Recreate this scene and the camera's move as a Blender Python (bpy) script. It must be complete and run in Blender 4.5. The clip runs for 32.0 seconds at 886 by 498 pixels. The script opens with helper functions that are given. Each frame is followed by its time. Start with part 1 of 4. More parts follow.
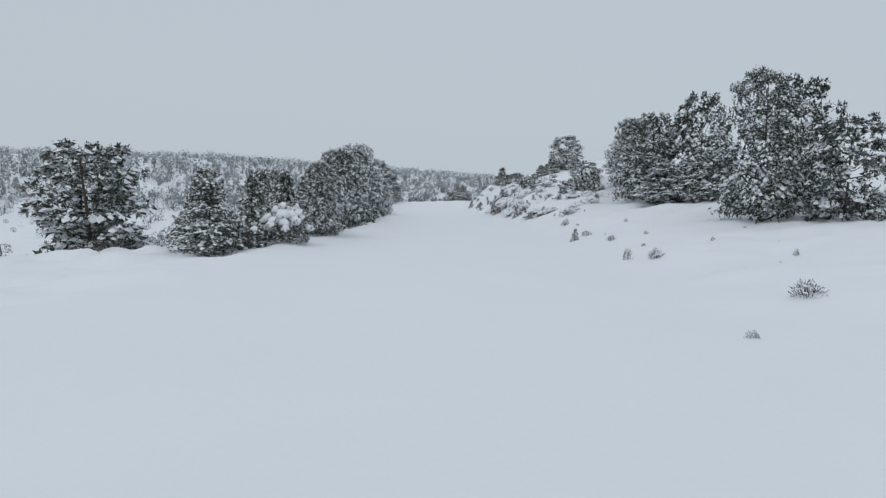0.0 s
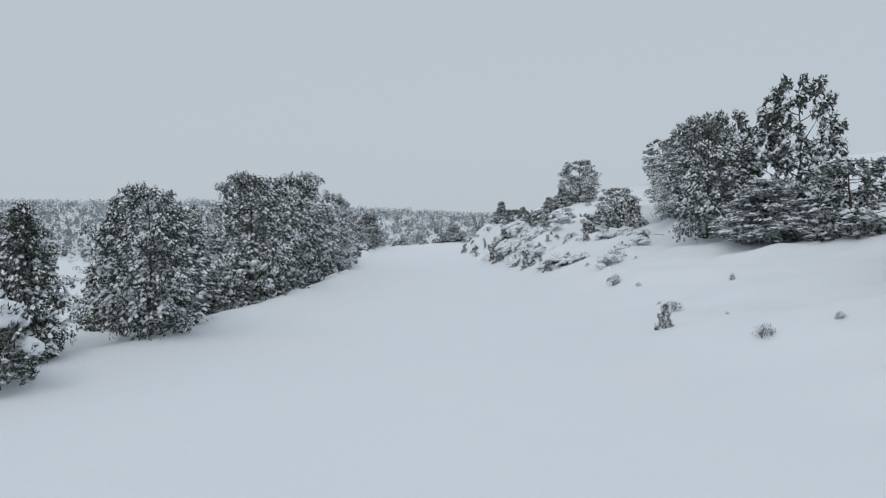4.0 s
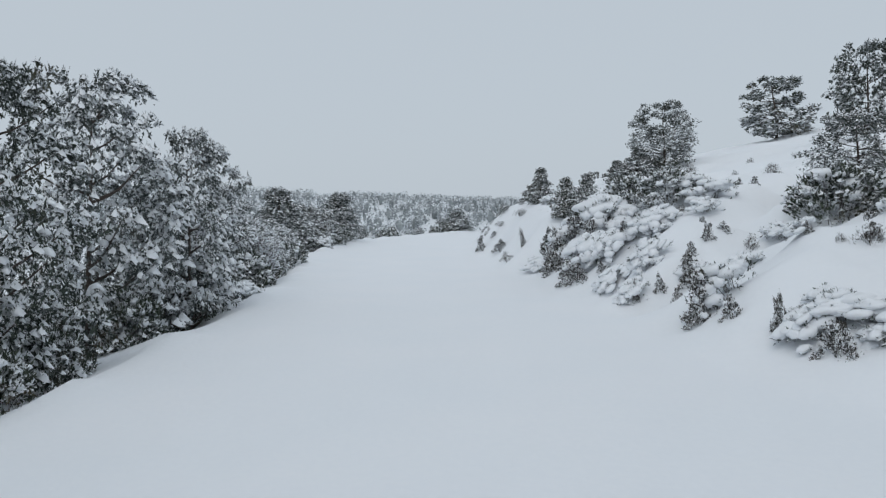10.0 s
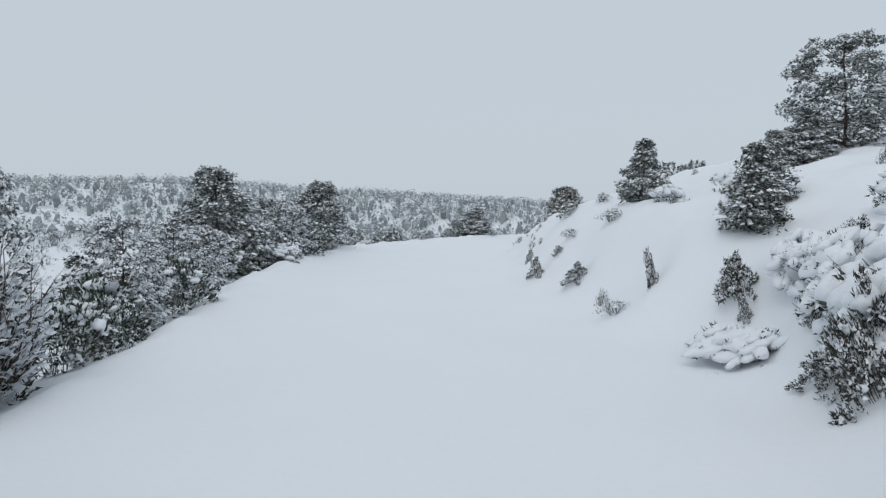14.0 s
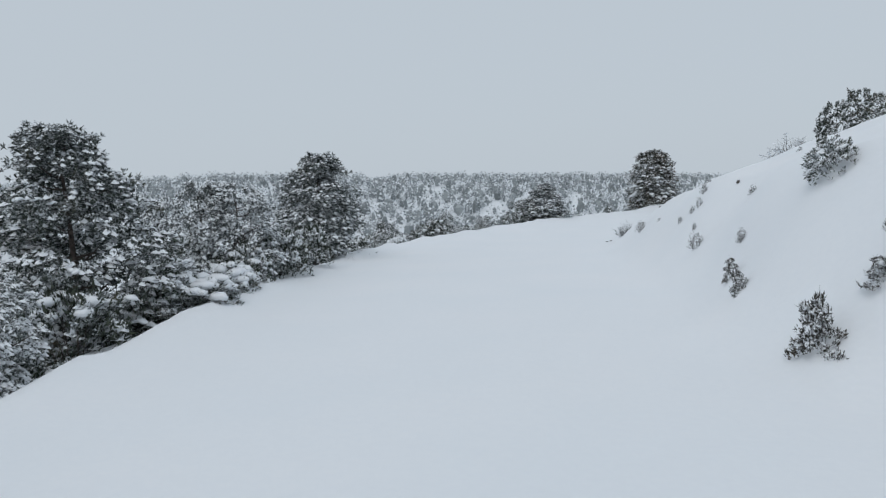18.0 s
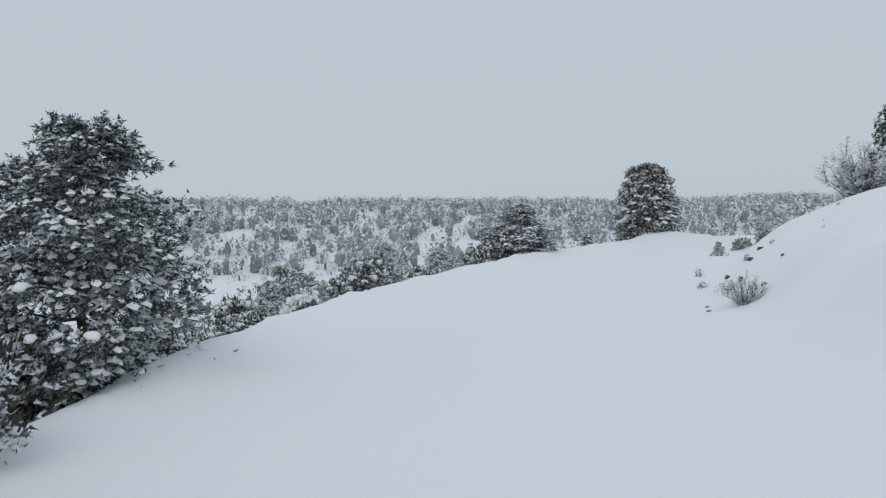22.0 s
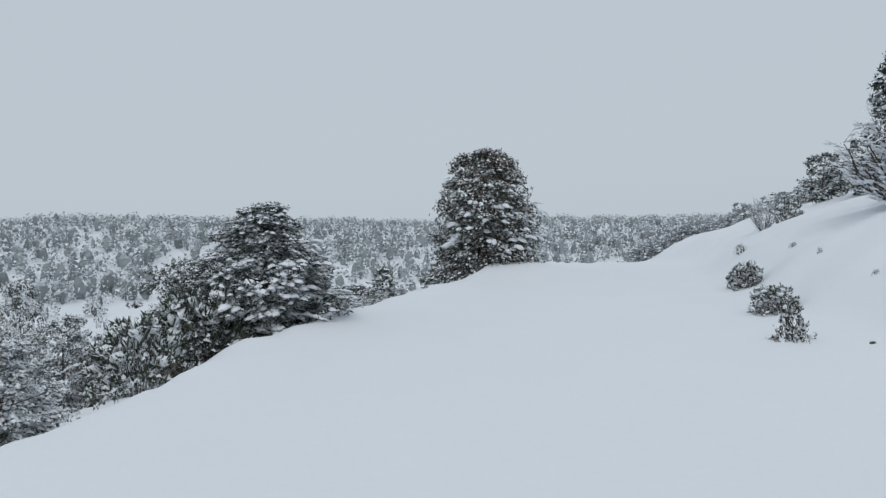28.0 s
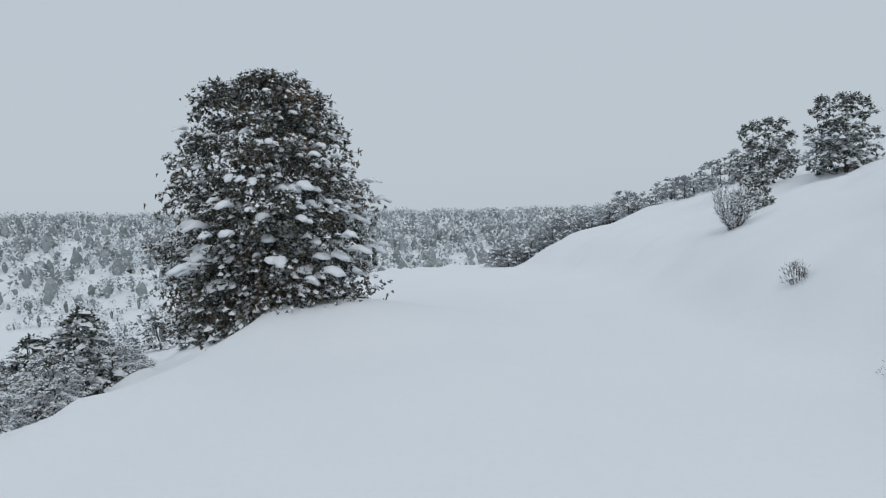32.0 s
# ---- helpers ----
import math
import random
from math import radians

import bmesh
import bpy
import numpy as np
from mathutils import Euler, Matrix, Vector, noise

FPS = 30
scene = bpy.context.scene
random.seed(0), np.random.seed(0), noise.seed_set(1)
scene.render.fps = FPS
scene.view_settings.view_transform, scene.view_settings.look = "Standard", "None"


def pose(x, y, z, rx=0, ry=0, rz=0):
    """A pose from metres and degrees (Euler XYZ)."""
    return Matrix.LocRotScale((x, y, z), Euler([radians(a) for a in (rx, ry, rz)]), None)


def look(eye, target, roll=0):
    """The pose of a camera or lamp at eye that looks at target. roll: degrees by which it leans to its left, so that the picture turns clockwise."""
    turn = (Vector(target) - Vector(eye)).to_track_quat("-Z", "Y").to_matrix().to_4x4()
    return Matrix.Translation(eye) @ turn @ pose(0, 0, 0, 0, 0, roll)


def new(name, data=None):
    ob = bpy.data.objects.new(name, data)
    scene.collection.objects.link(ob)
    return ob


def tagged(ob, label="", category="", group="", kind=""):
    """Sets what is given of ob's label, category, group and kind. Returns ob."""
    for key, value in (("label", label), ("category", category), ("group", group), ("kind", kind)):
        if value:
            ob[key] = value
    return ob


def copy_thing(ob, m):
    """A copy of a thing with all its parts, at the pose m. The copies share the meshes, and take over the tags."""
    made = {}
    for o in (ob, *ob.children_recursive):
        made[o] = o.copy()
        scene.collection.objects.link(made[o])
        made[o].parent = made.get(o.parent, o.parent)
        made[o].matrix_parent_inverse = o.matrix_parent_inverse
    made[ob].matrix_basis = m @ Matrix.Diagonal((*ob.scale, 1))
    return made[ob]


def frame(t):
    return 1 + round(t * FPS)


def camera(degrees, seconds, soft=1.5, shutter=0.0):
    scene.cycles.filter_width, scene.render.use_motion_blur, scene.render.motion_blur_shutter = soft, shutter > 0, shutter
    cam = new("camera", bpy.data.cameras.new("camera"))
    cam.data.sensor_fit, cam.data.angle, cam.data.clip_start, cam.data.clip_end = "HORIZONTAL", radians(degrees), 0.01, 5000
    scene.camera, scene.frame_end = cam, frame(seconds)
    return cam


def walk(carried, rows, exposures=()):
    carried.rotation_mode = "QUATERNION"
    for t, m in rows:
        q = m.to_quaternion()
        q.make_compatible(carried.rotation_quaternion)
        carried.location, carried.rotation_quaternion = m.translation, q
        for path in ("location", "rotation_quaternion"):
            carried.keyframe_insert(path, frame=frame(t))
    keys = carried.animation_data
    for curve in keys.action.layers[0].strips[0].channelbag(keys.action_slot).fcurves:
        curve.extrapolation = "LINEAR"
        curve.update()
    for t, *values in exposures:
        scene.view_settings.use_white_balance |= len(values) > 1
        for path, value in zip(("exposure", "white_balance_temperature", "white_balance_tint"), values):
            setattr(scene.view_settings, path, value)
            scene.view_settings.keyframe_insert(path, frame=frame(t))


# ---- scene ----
cam = camera(64.2, 32.0, soft=1.25)
# seconds, x, y, z, pitch, roll, yaw (degrees)
PATH = [
    (0, -0.02, -31.53, 2.71, -5.17, 2.02, 1.15),
    (0.5, -0.01, -29.33, 2.73, -3.24, 2.13, 1.19),
    (1, 0.07, -27.14, 2.74, -0.16, 3.05, 3.28),
    (1.5, 0.23, -24.96, 2.75, -0.59, 0.18, 0.77),
    (2, 0.39, -22.79, 2.76, -1.71, 0.41, 0.85),
    (2.5, 0.52, -20.60, 2.76, -1.28, 0.12, 1.18),
    (3, 0.59, -18.38, 2.75, -1.18, -0.83, 0.15),
    (3.5, 0.61, -16.09, 2.73, -2.09, -0.10, 0.49),
    (5.5, 0.33, -6.90, 2.66, -0.87, 0.20, 1.61),
    (6, 0.21, -4.61, 2.65, -0.85, -0.62, 0.82),
    (6.5, 0.08, -2.30, 2.62, -1.66, -0.77, 1.57),
    (7, 0.00, -0.00, 2.60, -1.21, -0.95, -0.08),
    (7.5, -0.04, 2.29, 2.58, -1.90, 0.42, 0.50),
    (8, -0.06, 4.57, 2.56, -2.46, -0.35, -1.33),
    (8.5, -0.08, 6.85, 2.54, -2.07, 2.08, -0.13),
    (9, -0.09, 9.12, 2.53, -3.02, 0.55, -0.80),
    (9.5, -0.13, 11.37, 2.52, -3.86, 0.17, -0.01),
    (10, -0.22, 13.62, 2.51, -3.09, -0.30, 0.80),
    (10.5, -0.36, 15.90, 2.50, -3.09, -0.95, 2.01),
    (11, -0.52, 18.21, 2.49, -5.34, 1.27, 3.24),
    (11.5, -0.66, 20.55, 2.49, -4.18, -1.54, 5.84),
    (12, -0.79, 22.89, 2.49, -5.07, 0.18, 7.73),
    (12.5, -0.96, 25.22, 2.49, -4.08, -1.30, 6.60),
    (13, -1.08, 27.50, 2.48, -4.94, 0.84, 7.04),
    (13.5, -1.22, 29.77, 2.46, -2.84, 1.34, 1.10),
    (15.5, -1.73, 38.62, 2.37, -4.66, 0.00, 3.00),
    (16, -1.84, 40.80, 2.34, -4.45, 0.36, 3.42),
    (16.5, -1.96, 42.96, 2.32, -4.37, 1.26, 3.18),
    (17, -2.07, 45.11, 2.29, -3.22, -0.09, 4.10),
    (17.5, -2.20, 47.25, 2.27, -4.02, -1.26, 4.55),
    (18, -2.37, 49.39, 2.26, -4.47, -2.46, 5.80),
    (18.5, -2.61, 51.55, 2.25, -4.69, -0.40, 4.35),
    (19, -2.93, 53.74, 2.24, -3.66, -2.51, 2.53),
    (19.5, -3.29, 55.96, 2.23, -4.73, 0.10, 2.85),
    (20, -3.65, 58.20, 2.22, -2.72, -2.29, 2.21),
    (20.5, -3.94, 60.46, 2.22, -4.26, -0.35, 1.90),
    (21, -4.16, 62.75, 2.21, -4.54, -0.73, 1.32),
    (21.5, -4.30, 65.09, 2.22, -4.56, -2.37, 0.16),
    (22, -4.38, 67.43, 2.22, -2.64, -2.41, 0.35),
    (22.5, -4.45, 69.76, 2.22, -3.23, -1.23, -1.11),
    (23, -4.50, 72.06, 2.21, -4.01, -1.50, -2.44),
    (23.5, -4.50, 74.33, 2.20, -3.35, -1.40, -4.36),
    (24, -4.46, 76.57, 2.18, -2.02, -1.61, -5.62),
    (24.5, -4.37, 78.76, 2.16, -1.27, -0.98, -8.13),
    (25, -4.22, 80.93, 2.14, -1.17, -1.25, -10.27),
    (25.5, -3.97, 83.09, 2.11, -0.64, -1.73, -12.55),
    (27.5, -1.90, 91.61, 2.02, -2.05, -1.77, -18.64),
    (28, -1.14, 93.68, 2.02, -1.66, -2.12, -18.77),
    (28.5, -0.27, 95.71, 2.03, -3.55, 1.22, -21.58),
    (29, 0.69, 97.70, 2.05, -3.49, -2.92, -22.24),
    (29.5, 1.73, 99.68, 2.07, -3.21, -0.10, -22.80),
    (30, 2.83, 101.66, 2.10, -2.65, -3.37, -23.13),
    (30.5, 3.89, 103.62, 2.11, -2.73, -2.53, -26.33),
    (31, 4.90, 105.59, 2.12, -3.32, -1.40, -28.71),
    (31.5, 5.88, 107.55, 2.14, -2.36, 0.85, -28.31),
    (32, 6.84, 109.51, 2.15, -2.68, -2.73, -31.78),
]


def aim(x, y, z, pitch, roll, yaw):
    """A camera pose from its place and its pitch, roll and yaw in degrees."""
    return pose(x, y, z, 0, 0, yaw) @ pose(0, 0, 0, 90 + pitch) @ pose(0, 0, 0, 0, 0, roll)


# the exposure rises a little where the cab's dark edge is in view
LIGHTER = [(0, -0.06), (3.5, -0.06), (6, -0.04), (11, -0.03), (12, 0.07), (13.5, 0.07), (16, -0.02), (32, -0.04)]
walk(cam, [(row[0], aim(*row[1:])) for row in PATH], LIGHTER)

# ---- sky and light: a closed overcast while it snows ----
world = bpy.data.worlds.new("overcast_sky")
scene.world = world
world.use_nodes = True
wt = world.node_tree
wt.nodes.clear()
w_out = wt.nodes.new("ShaderNodeOutputWorld")
w_bg = wt.nodes.new("ShaderNodeBackground")
w_sky = wt.nodes.new("ShaderNodeTexSky")
w_sky.sky_type = "NISHITA"
w_sky.sun_disc = False
w_sky.sun_elevation, w_sky.sun_rotation = radians(40), radians(200)
w_sky.dust_density = 4.0
w_dim = wt.nodes.new("ShaderNodeMix")
w_dim.data_type = "RGBA"
w_dim.blend_type = "MULTIPLY"
w_dim.inputs[0].default_value = 1.0
w_dim.inputs[7].default_value = (0.07, 0.07, 0.07, 1)
w_mix = wt.nodes.new("ShaderNodeMix")
w_mix.data_type = "RGBA"
w_mix.inputs[0].default_value = 0.93
w_mix.inputs[7].default_value = (0.540, 0.607, 0.672, 1)
wt.links.new(w_sky.outputs[0], w_dim.inputs[6])
wt.links.new(w_dim.outputs[2], w_mix.inputs[6])
wt.links.new(w_mix.outputs[2], w_bg.inputs[0])
w_bg.inputs[1].default_value = 1.0
wt.links.new(w_bg.outputs[0], w_out.inputs[0])

sun_data = bpy.data.lights.new("sun", "SUN")
sun_data.energy, sun_data.angle, sun_data.color = 0.5, radians(40), (1.0, 0.97, 0.93)
sun = new("sun", sun_data)
sun.matrix_world = look((0, 0, 60), (14, 38, 0))


# ---- materials ----
def material(name, rough, build):
    mat = bpy.data.materials.new(name)
    mat.use_nodes = True
    nt = mat.node_tree
    bsdf = nt.nodes["Principled BSDF"]
    bsdf.inputs["Roughness"].default_value = rough
    build(nt, bsdf)
    return mat


def noise_node(nt, scale, detail=3.0, space="Object"):
    tc = nt.nodes.new("ShaderNodeTexCoord")
    n = nt.nodes.new("ShaderNodeTexNoise")
    n.inputs["Scale"].default_value, n.inputs["Detail"].default_value = scale, detail
    nt.links.new(tc.outputs[space], n.inputs["Vector"])
    return n.outputs["Fac"]


def ramp(nt, fac, stops):
    r = nt.nodes.new("ShaderNodeValToRGB")
    while len(r.color_ramp.elements) < len(stops):
        r.color_ramp.elements.new(0.5)
    for e, (at, col) in zip(r.color_ramp.elements, stops):
        e.position, e.color = at, (*col, 1)
    nt.links.new(fac, r.inputs[0])
    return r.outputs[0]


def mixed(nt, fac, a, b):
    m = nt.nodes.new("ShaderNodeMix")
    m.data_type = "RGBA"
    for sock, v in ((m.inputs[0], fac), (m.inputs[6], a), (m.inputs[7], b)):
        if isinstance(v, (int, float)):
            sock.default_value = v
        elif isinstance(v, tuple):
            sock.default_value = (*v, 1)
        else:
            nt.links.new(v, sock)
    return m.outputs[2]


def bumped(nt, bsdf, parts, dist=0.02):
    last = None
    for fac, strength in parts:
        b = nt.nodes.new("ShaderNodeBump")
        b.inputs["Strength"].default_value, b.inputs["Distance"].default_value = strength, dist
        nt.links.new(fac, b.inputs["Height"])
        if last:
            nt.links.new(last, b.inputs["Normal"])
        last = b.outputs[0]
    nt.links.new(last, bsdf.inputs["Normal"])


def snow_build(nt, bsdf):
    big, fine = noise_node(nt, 0.35, 4), noise_node(nt, 9.0, 5)
    col = mixed(nt, big, (0.83, 0.865, 0.90), (0.89, 0.90, 0.92))
    nt.links.new(mixed(nt, ramp(nt, fine, [(0.35, (0, 0, 0)), (0.75, (0.25, 0.25, 0.25))]), col, (0.80, 0.835, 0.88)), bsdf.inputs["Base Color"])
    bumped(nt, bsdf, [(noise_node(nt, 1.6, 4), 0.25), (fine, 0.12)], 0.05)
    bsdf.inputs["Specular IOR Level"].default_value = 0.2


def needles_build(dark, mid, tan, dusted=0.58):
    """Foliage in several greens, with fine snow caught on the sprigs that lie flat."""
    def build(nt, bsdf):
        geometry = nt.nodes.new("ShaderNodeNewGeometry")
        island = geometry.outputs["Random Per Island"]
        split = nt.nodes.new("ShaderNodeSeparateXYZ")
        nt.links.new(geometry.outputs["True Normal"], split.inputs[0])
        flat = nt.nodes.new("ShaderNodeMath")
        flat.operation = "ABSOLUTE"
        nt.links.new(split.outputs["Z"], flat.inputs[0])
        patch = noise_node(nt, 1.1, 3)
        col = mixed(nt, island, dark, mid)
        col = mixed(nt, ramp(nt, patch, [(0.55, (0, 0, 0)), (0.68, (0.85, 0.85, 0.85))]), col, tan)
        caught = ramp(nt, flat.outputs[0], [(0.45, (0, 0, 0)), (0.85, (dusted, dusted, dusted))])
        nt.links.new(mixed(nt, caught, col, (0.80, 0.83, 0.87)), bsdf.inputs["Base Color"])
        bsdf.inputs["Specular IOR Level"].default_value = 0.25
    return build


def bark_build(nt, bsdf):
    nt.links.new(ramp(nt, noise_node(nt, 14, 4), [(0.3, (0.035, 0.028, 0.024)), (0.7, (0.12, 0.095, 0.08))]), bsdf.inputs["Base Color"])
    bumped(nt, bsdf, [(noise_node(nt, 22, 5), 0.6)])


def stone_build(nt, bsdf):
    nt.links.new(ramp(nt, noise_node(nt, 5, 5), [(0.3, (0.05, 0.045, 0.042)), (0.55, (0.11, 0.10, 0.09)), (0.75, (0.19, 0.175, 0.155))]), bsdf.inputs["Base Color"])
    bumped(nt, bsdf, [(noise_node(nt, 16, 5), 0.5)])


SNOW = material("snow", 0.75, snow_build)
JUNIPER = material("juniper_foliage", 0.8, needles_build((0.028, 0.036, 0.029), (0.088, 0.104, 0.075), (0.120, 0.098, 0.066)))
PINYON = material("pinyon_needles", 0.75, needles_build((0.028, 0.037, 0.033), (0.082, 0.100, 0.080), (0.095, 0.095, 0.070)))
# far trees: snowfall haze is painted in as pale, low-contrast grey foliage
FAR_HAZE = material("far_hazed_foliage", 0.85, needles_build((0.20, 0.222, 0.229), (0.37, 0.40, 0.41), (0.30, 0.31, 0.31)))
# mid-distance trees: juniper green greyed and lightened to paint in haze
VALLEY_HAZE = material("valley_hazed_foliage", 0.85, needles_build((0.125, 0.139, 0.141), (0.265, 0.285, 0.285), (0.23, 0.23, 0.215)))
OLD = material("old_juniper_foliage", 0.8, needles_build((0.026, 0.030, 0.023), (0.085, 0.085, 0.056), (0.20, 0.125, 0.068), 0.4))
PALE = material("snow_dusted_needles", 0.8, needles_build((0.055, 0.068, 0.066), (0.15, 0.17, 0.16), (0.12, 0.12, 0.10), 0.75))
SAGE = material("shrub_twigs", 0.85, needles_build((0.035, 0.034, 0.030), (0.095, 0.088, 0.075), (0.10, 0.075, 0.05), 0.35))
BARK = material("bark", 0.9, bark_build)
STONE = material("stone", 0.9, stone_build)

# ---- the lie of the land ----
# The road's middle line under the snow: x, y, height.
CENTRE = [
    (0.0, -90, 0.1), (0.0, -31.5, 0.11), (0.4, -22.8, 0.15), (0.6, -16, 0.13), (0.3, -6.9, 0.06), (0, 0, 0), (-0.1, 6.9, -0.06),
    (-0.2, 13.6, -0.09), (-0.8, 22.9, -0.11), (-1.2, 29.8, -0.14), (-1.75, 38.6, -0.23), (-2.2, 47.3, -0.33), (-2.9, 53.7, -0.36),
    (-3.9, 60.5, -0.38), (-4.4, 67.4, -0.38), (-4.5, 74.3, -0.4), (-4.2, 80.9, -0.46), (-3.15, 87.4, -0.55), (-1.1, 93.7, -0.58),
    (1.7, 99.7, -0.53), (4.9, 105.6, -0.48), (7.2, 110.2, -0.45), (10.8, 115.8, -0.45), (15.6, 122, -0.5), (20.2, 128, -0.6),
    (24.5, 135, -0.8), (28.5, 143, -1.2), (33, 152, -1.8), (42, 162, -2.6), (58, 171, -3.6), (90, 178, -5.0), (200, 180, -7.0),
]
CX, CY, CZ = (np.array(c, float) for c in zip(*CENTRE))
# Along the road, by the middle line's y up to 110 and its x beyond: half widths, rise of the bank and slopes.
KEY = [-30, -10, 0, 10, 23, 33, 43, 54, 62, 70, 80, 94, 106, 122]
W_LEFT = [8.6, 7.9, 7.0, 6.0, 5.0, 4.7, 5.0, 5.6, 5.8, 5.7, 5.7, 6.1, 6.4, 5.3]
W_RIGHT = [4.8, 4.8, 5.0, 5.1, 5.0, 4.7, 4.5, 4.5, 4.7, 5.0, 5.2, 5.4, 5.6, 4.2]
BANK = [0.2, 0.3, 0.3, 0.35, 0.6, 1.2, 2.0, 2.5, 2.5, 2.1, 1.2, 0.8, 1.1, 0.9]
RISE = [0.12, 0.14, 0.15, 0.2, 0.28, 0.31, 0.28, 0.27, 0.31, 0.38, 0.41, 0.37, 0.40, 0.34]
FALL = [0.08, 0.1, 0.12, 0.17, 0.25, 0.30, 0.32, 0.36, 0.40, 0.44, 0.46, 0.46, 0.40, 0.36]
DEEP = [4.0, 4.5, 5.0, 6.0, 7.0, 8.0, 9.0, 10.0, 11.0, 11.0, 11.0, 11.0, 11.0, 11.0]
# The far mesa's rim: azimuth to the left of straight ahead, and its height over the eye, in degrees.
RIM_AZ = [-80, -54, -36, -18, -9, 0, 9, 18, 27, 60, 180]
RIM_UP = [-0.5, -0.2, 0.4, 0.7, 1.15, 1.45, 1.8, 2.0, 2.15, 2.0, 2.0]


def lattice(x, y, cell, seed):
    """Smooth value noise from -1 to 1."""
    table = np.random.RandomState(seed).uniform(-1, 1, (256, 256))
    u, v = x / cell + 1000.3, y / cell + 1000.7
    i, j = np.floor(u).astype(int), np.floor(v).astype(int)
    f, g = u - i, v - j
    f, g = f * f * (3 - 2 * f), g * g * (3 - 2 * g)
    p = lambda a, b: table[a % 256, b % 256]
    return (p(i, j) * (1 - f) + p(i + 1, j) * f) * (1 - g) + (p(i, j + 1) * (1 - f) + p(i + 1, j + 1) * f) * g


def across(x, y):
    """Signed distance to the right of the road's middle, its key along the road, and its height."""
    best = np.full(x.shape, 1e12)
    side, key, level = np.zeros(x.shape), np.zeros(x.shape), np.zeros(x.shape)
    for n in range(len(CX) - 1):
        dx, dy = CX[n + 1] - CX[n], CY[n + 1] - CY[n]
        t = np.clip(((x - CX[n]) * dx + (y - CY[n]) * dy) / (dx * dx + dy * dy), 0, 1)
        ox, oy = x - CX[n] - t * dx, y - CY[n] - t * dy
        d2 = ox * ox + oy * oy
        near = d2 < best
        best = np.where(near, d2, best)
        side = np.where(near, np.sign(ox * dy - oy * dx) * np.sqrt(d2), side)
        key = np.where(near, CY[n] + t * dy, key)
        level = np.where(near, CZ[n] + t * (CZ[n + 1] - CZ[n]), level)
    return side, key, level


def height(x, y):
    """Height of the snow."""
    x, y = np.asarray(x, float), np.asarray(y, float)
    d, key, level = across(x, y)
    pick = lambda col: np.interp(key, KEY, col)
    wl, wr, bank, rise, fall, deep = (pick(c) for c in (W_LEFT, W_RIGHT, BANK, RISE, FALL, DEEP))
    wob = 0.5 * lattice(x, y, 6.0, 3) + 0.25 * lattice(x, y, 2.1, 4)
    e = np.maximum(d - wr + wob, 0)
    s = np.clip(e / 3.6, 0, 1)
    up = bank * s * s * (3 - 2 * s) + np.where(e > 1.2, 13 * (1 - np.exp(-rise * (e - 1.2) / 13)), 0)
    u = np.maximum(-d - wl + wob * 0.7, 0)
    down = np.where(u > 0, deep * (1 - np.exp(-fall * u / deep)), 0)
    down = down - (0.07 + 0.14 * np.clip((key - 110) / 8, 0, 1)) * np.exp(-((-d - wl + 0.3) / 0.7) ** 2) - 0.2 * np.maximum(lattice(x, y, 1.3, 12), 0) * np.exp(-((-d - wl - 0.2) / 0.8) ** 2)
    berm = np.clip((key - 56) / 8, 0, 1) * np.clip((112 - key) / 10, 0, 1) * (0.15 + 0.13 * lattice(x, y, 1.9, 14)) * np.exp(-((-d - wl + 0.35) / 0.55) ** 2)
    drift = 0.75 * np.exp(-((x - 13.9) ** 2 + (y - 125.4) ** 2) / 6.8)
    z = level + up - down + berm + drift
    rough = np.clip(e / 2, 0, 1) * (0.14 + 0.5 * np.exp(-((key - 36) / 12) ** 2)) + np.clip(u / 3, 0, 1) * 0.3
    z = z + rough * (lattice(x, y, 1.7, 5) + 0.6 * lattice(x, y, 0.8, 6)) + 0.025 * lattice(x, y, 3.0, 7) + 0.9 * np.clip((u - 25) / 40, 0, 1) * lattice(x, y, 30, 8)
    # the far rim
    rx, ry = x, y - 70.0
    r = np.hypot(rx, ry)
    az = np.degrees(np.arctan2(-rx, ry))
    rim = 2.3 + 400 * np.tan(np.radians(np.interp(az, RIM_AZ, RIM_UP))) - 4.0
    k = np.clip((r - 150) / 230, 0, 1)
    k = k * k * (3 - 2 * k)
    z = z * (1 - k) + (rim + 2.0 * lattice(x, y, 60, 9)) * k
    return np.where(r > 380, z - 0.004 * (r - 380), z)


def ground_z(x, y):
    return float(height(np.array([x]), np.array([y]))[0])


def spaced(lo, hi, step, out):
    """Even steps from lo to hi, and ever wider ones beyond, as far as out."""
    mid = list(np.arange(lo, hi + 1e-6, step))
    grow, at, far = [], 0.0, step
    while at < out:
        far *= 1.13
        at += far
        grow.append(at)
    return np.array([lo - a for a in grow[::-1]] + mid + [hi + a for a in grow])


def mesh_from(name, verts, faces, mats, slots=None, smooth=True):
    """A mesh from vertex and face arrays; all faces have the same number of corners."""
    me = bpy.data.meshes.new(name)
    verts, faces = np.asarray(verts, np.float32), np.asarray(faces, np.int32)
    k = faces.shape[1]
    me.vertices.add(len(verts))
    me.vertices.foreach_set("co", verts.ravel())
    me.loops.add(faces.size)
    me.loops.foreach_set("vertex_index", faces.ravel())
    me.polygons.add(len(faces))
    me.polygons.foreach_set("loop_start", np.arange(0, faces.size, k, dtype=np.int32))
    me.polygons.foreach_set("use_smooth", np.full(len(faces), smooth))
    for m in mats:
        me.materials.append(m)
    if slots is not None:
        me.polygons.foreach_set("material_index", np.asarray(slots, np.int32))
    me.update(calc_edges=True)
    return me


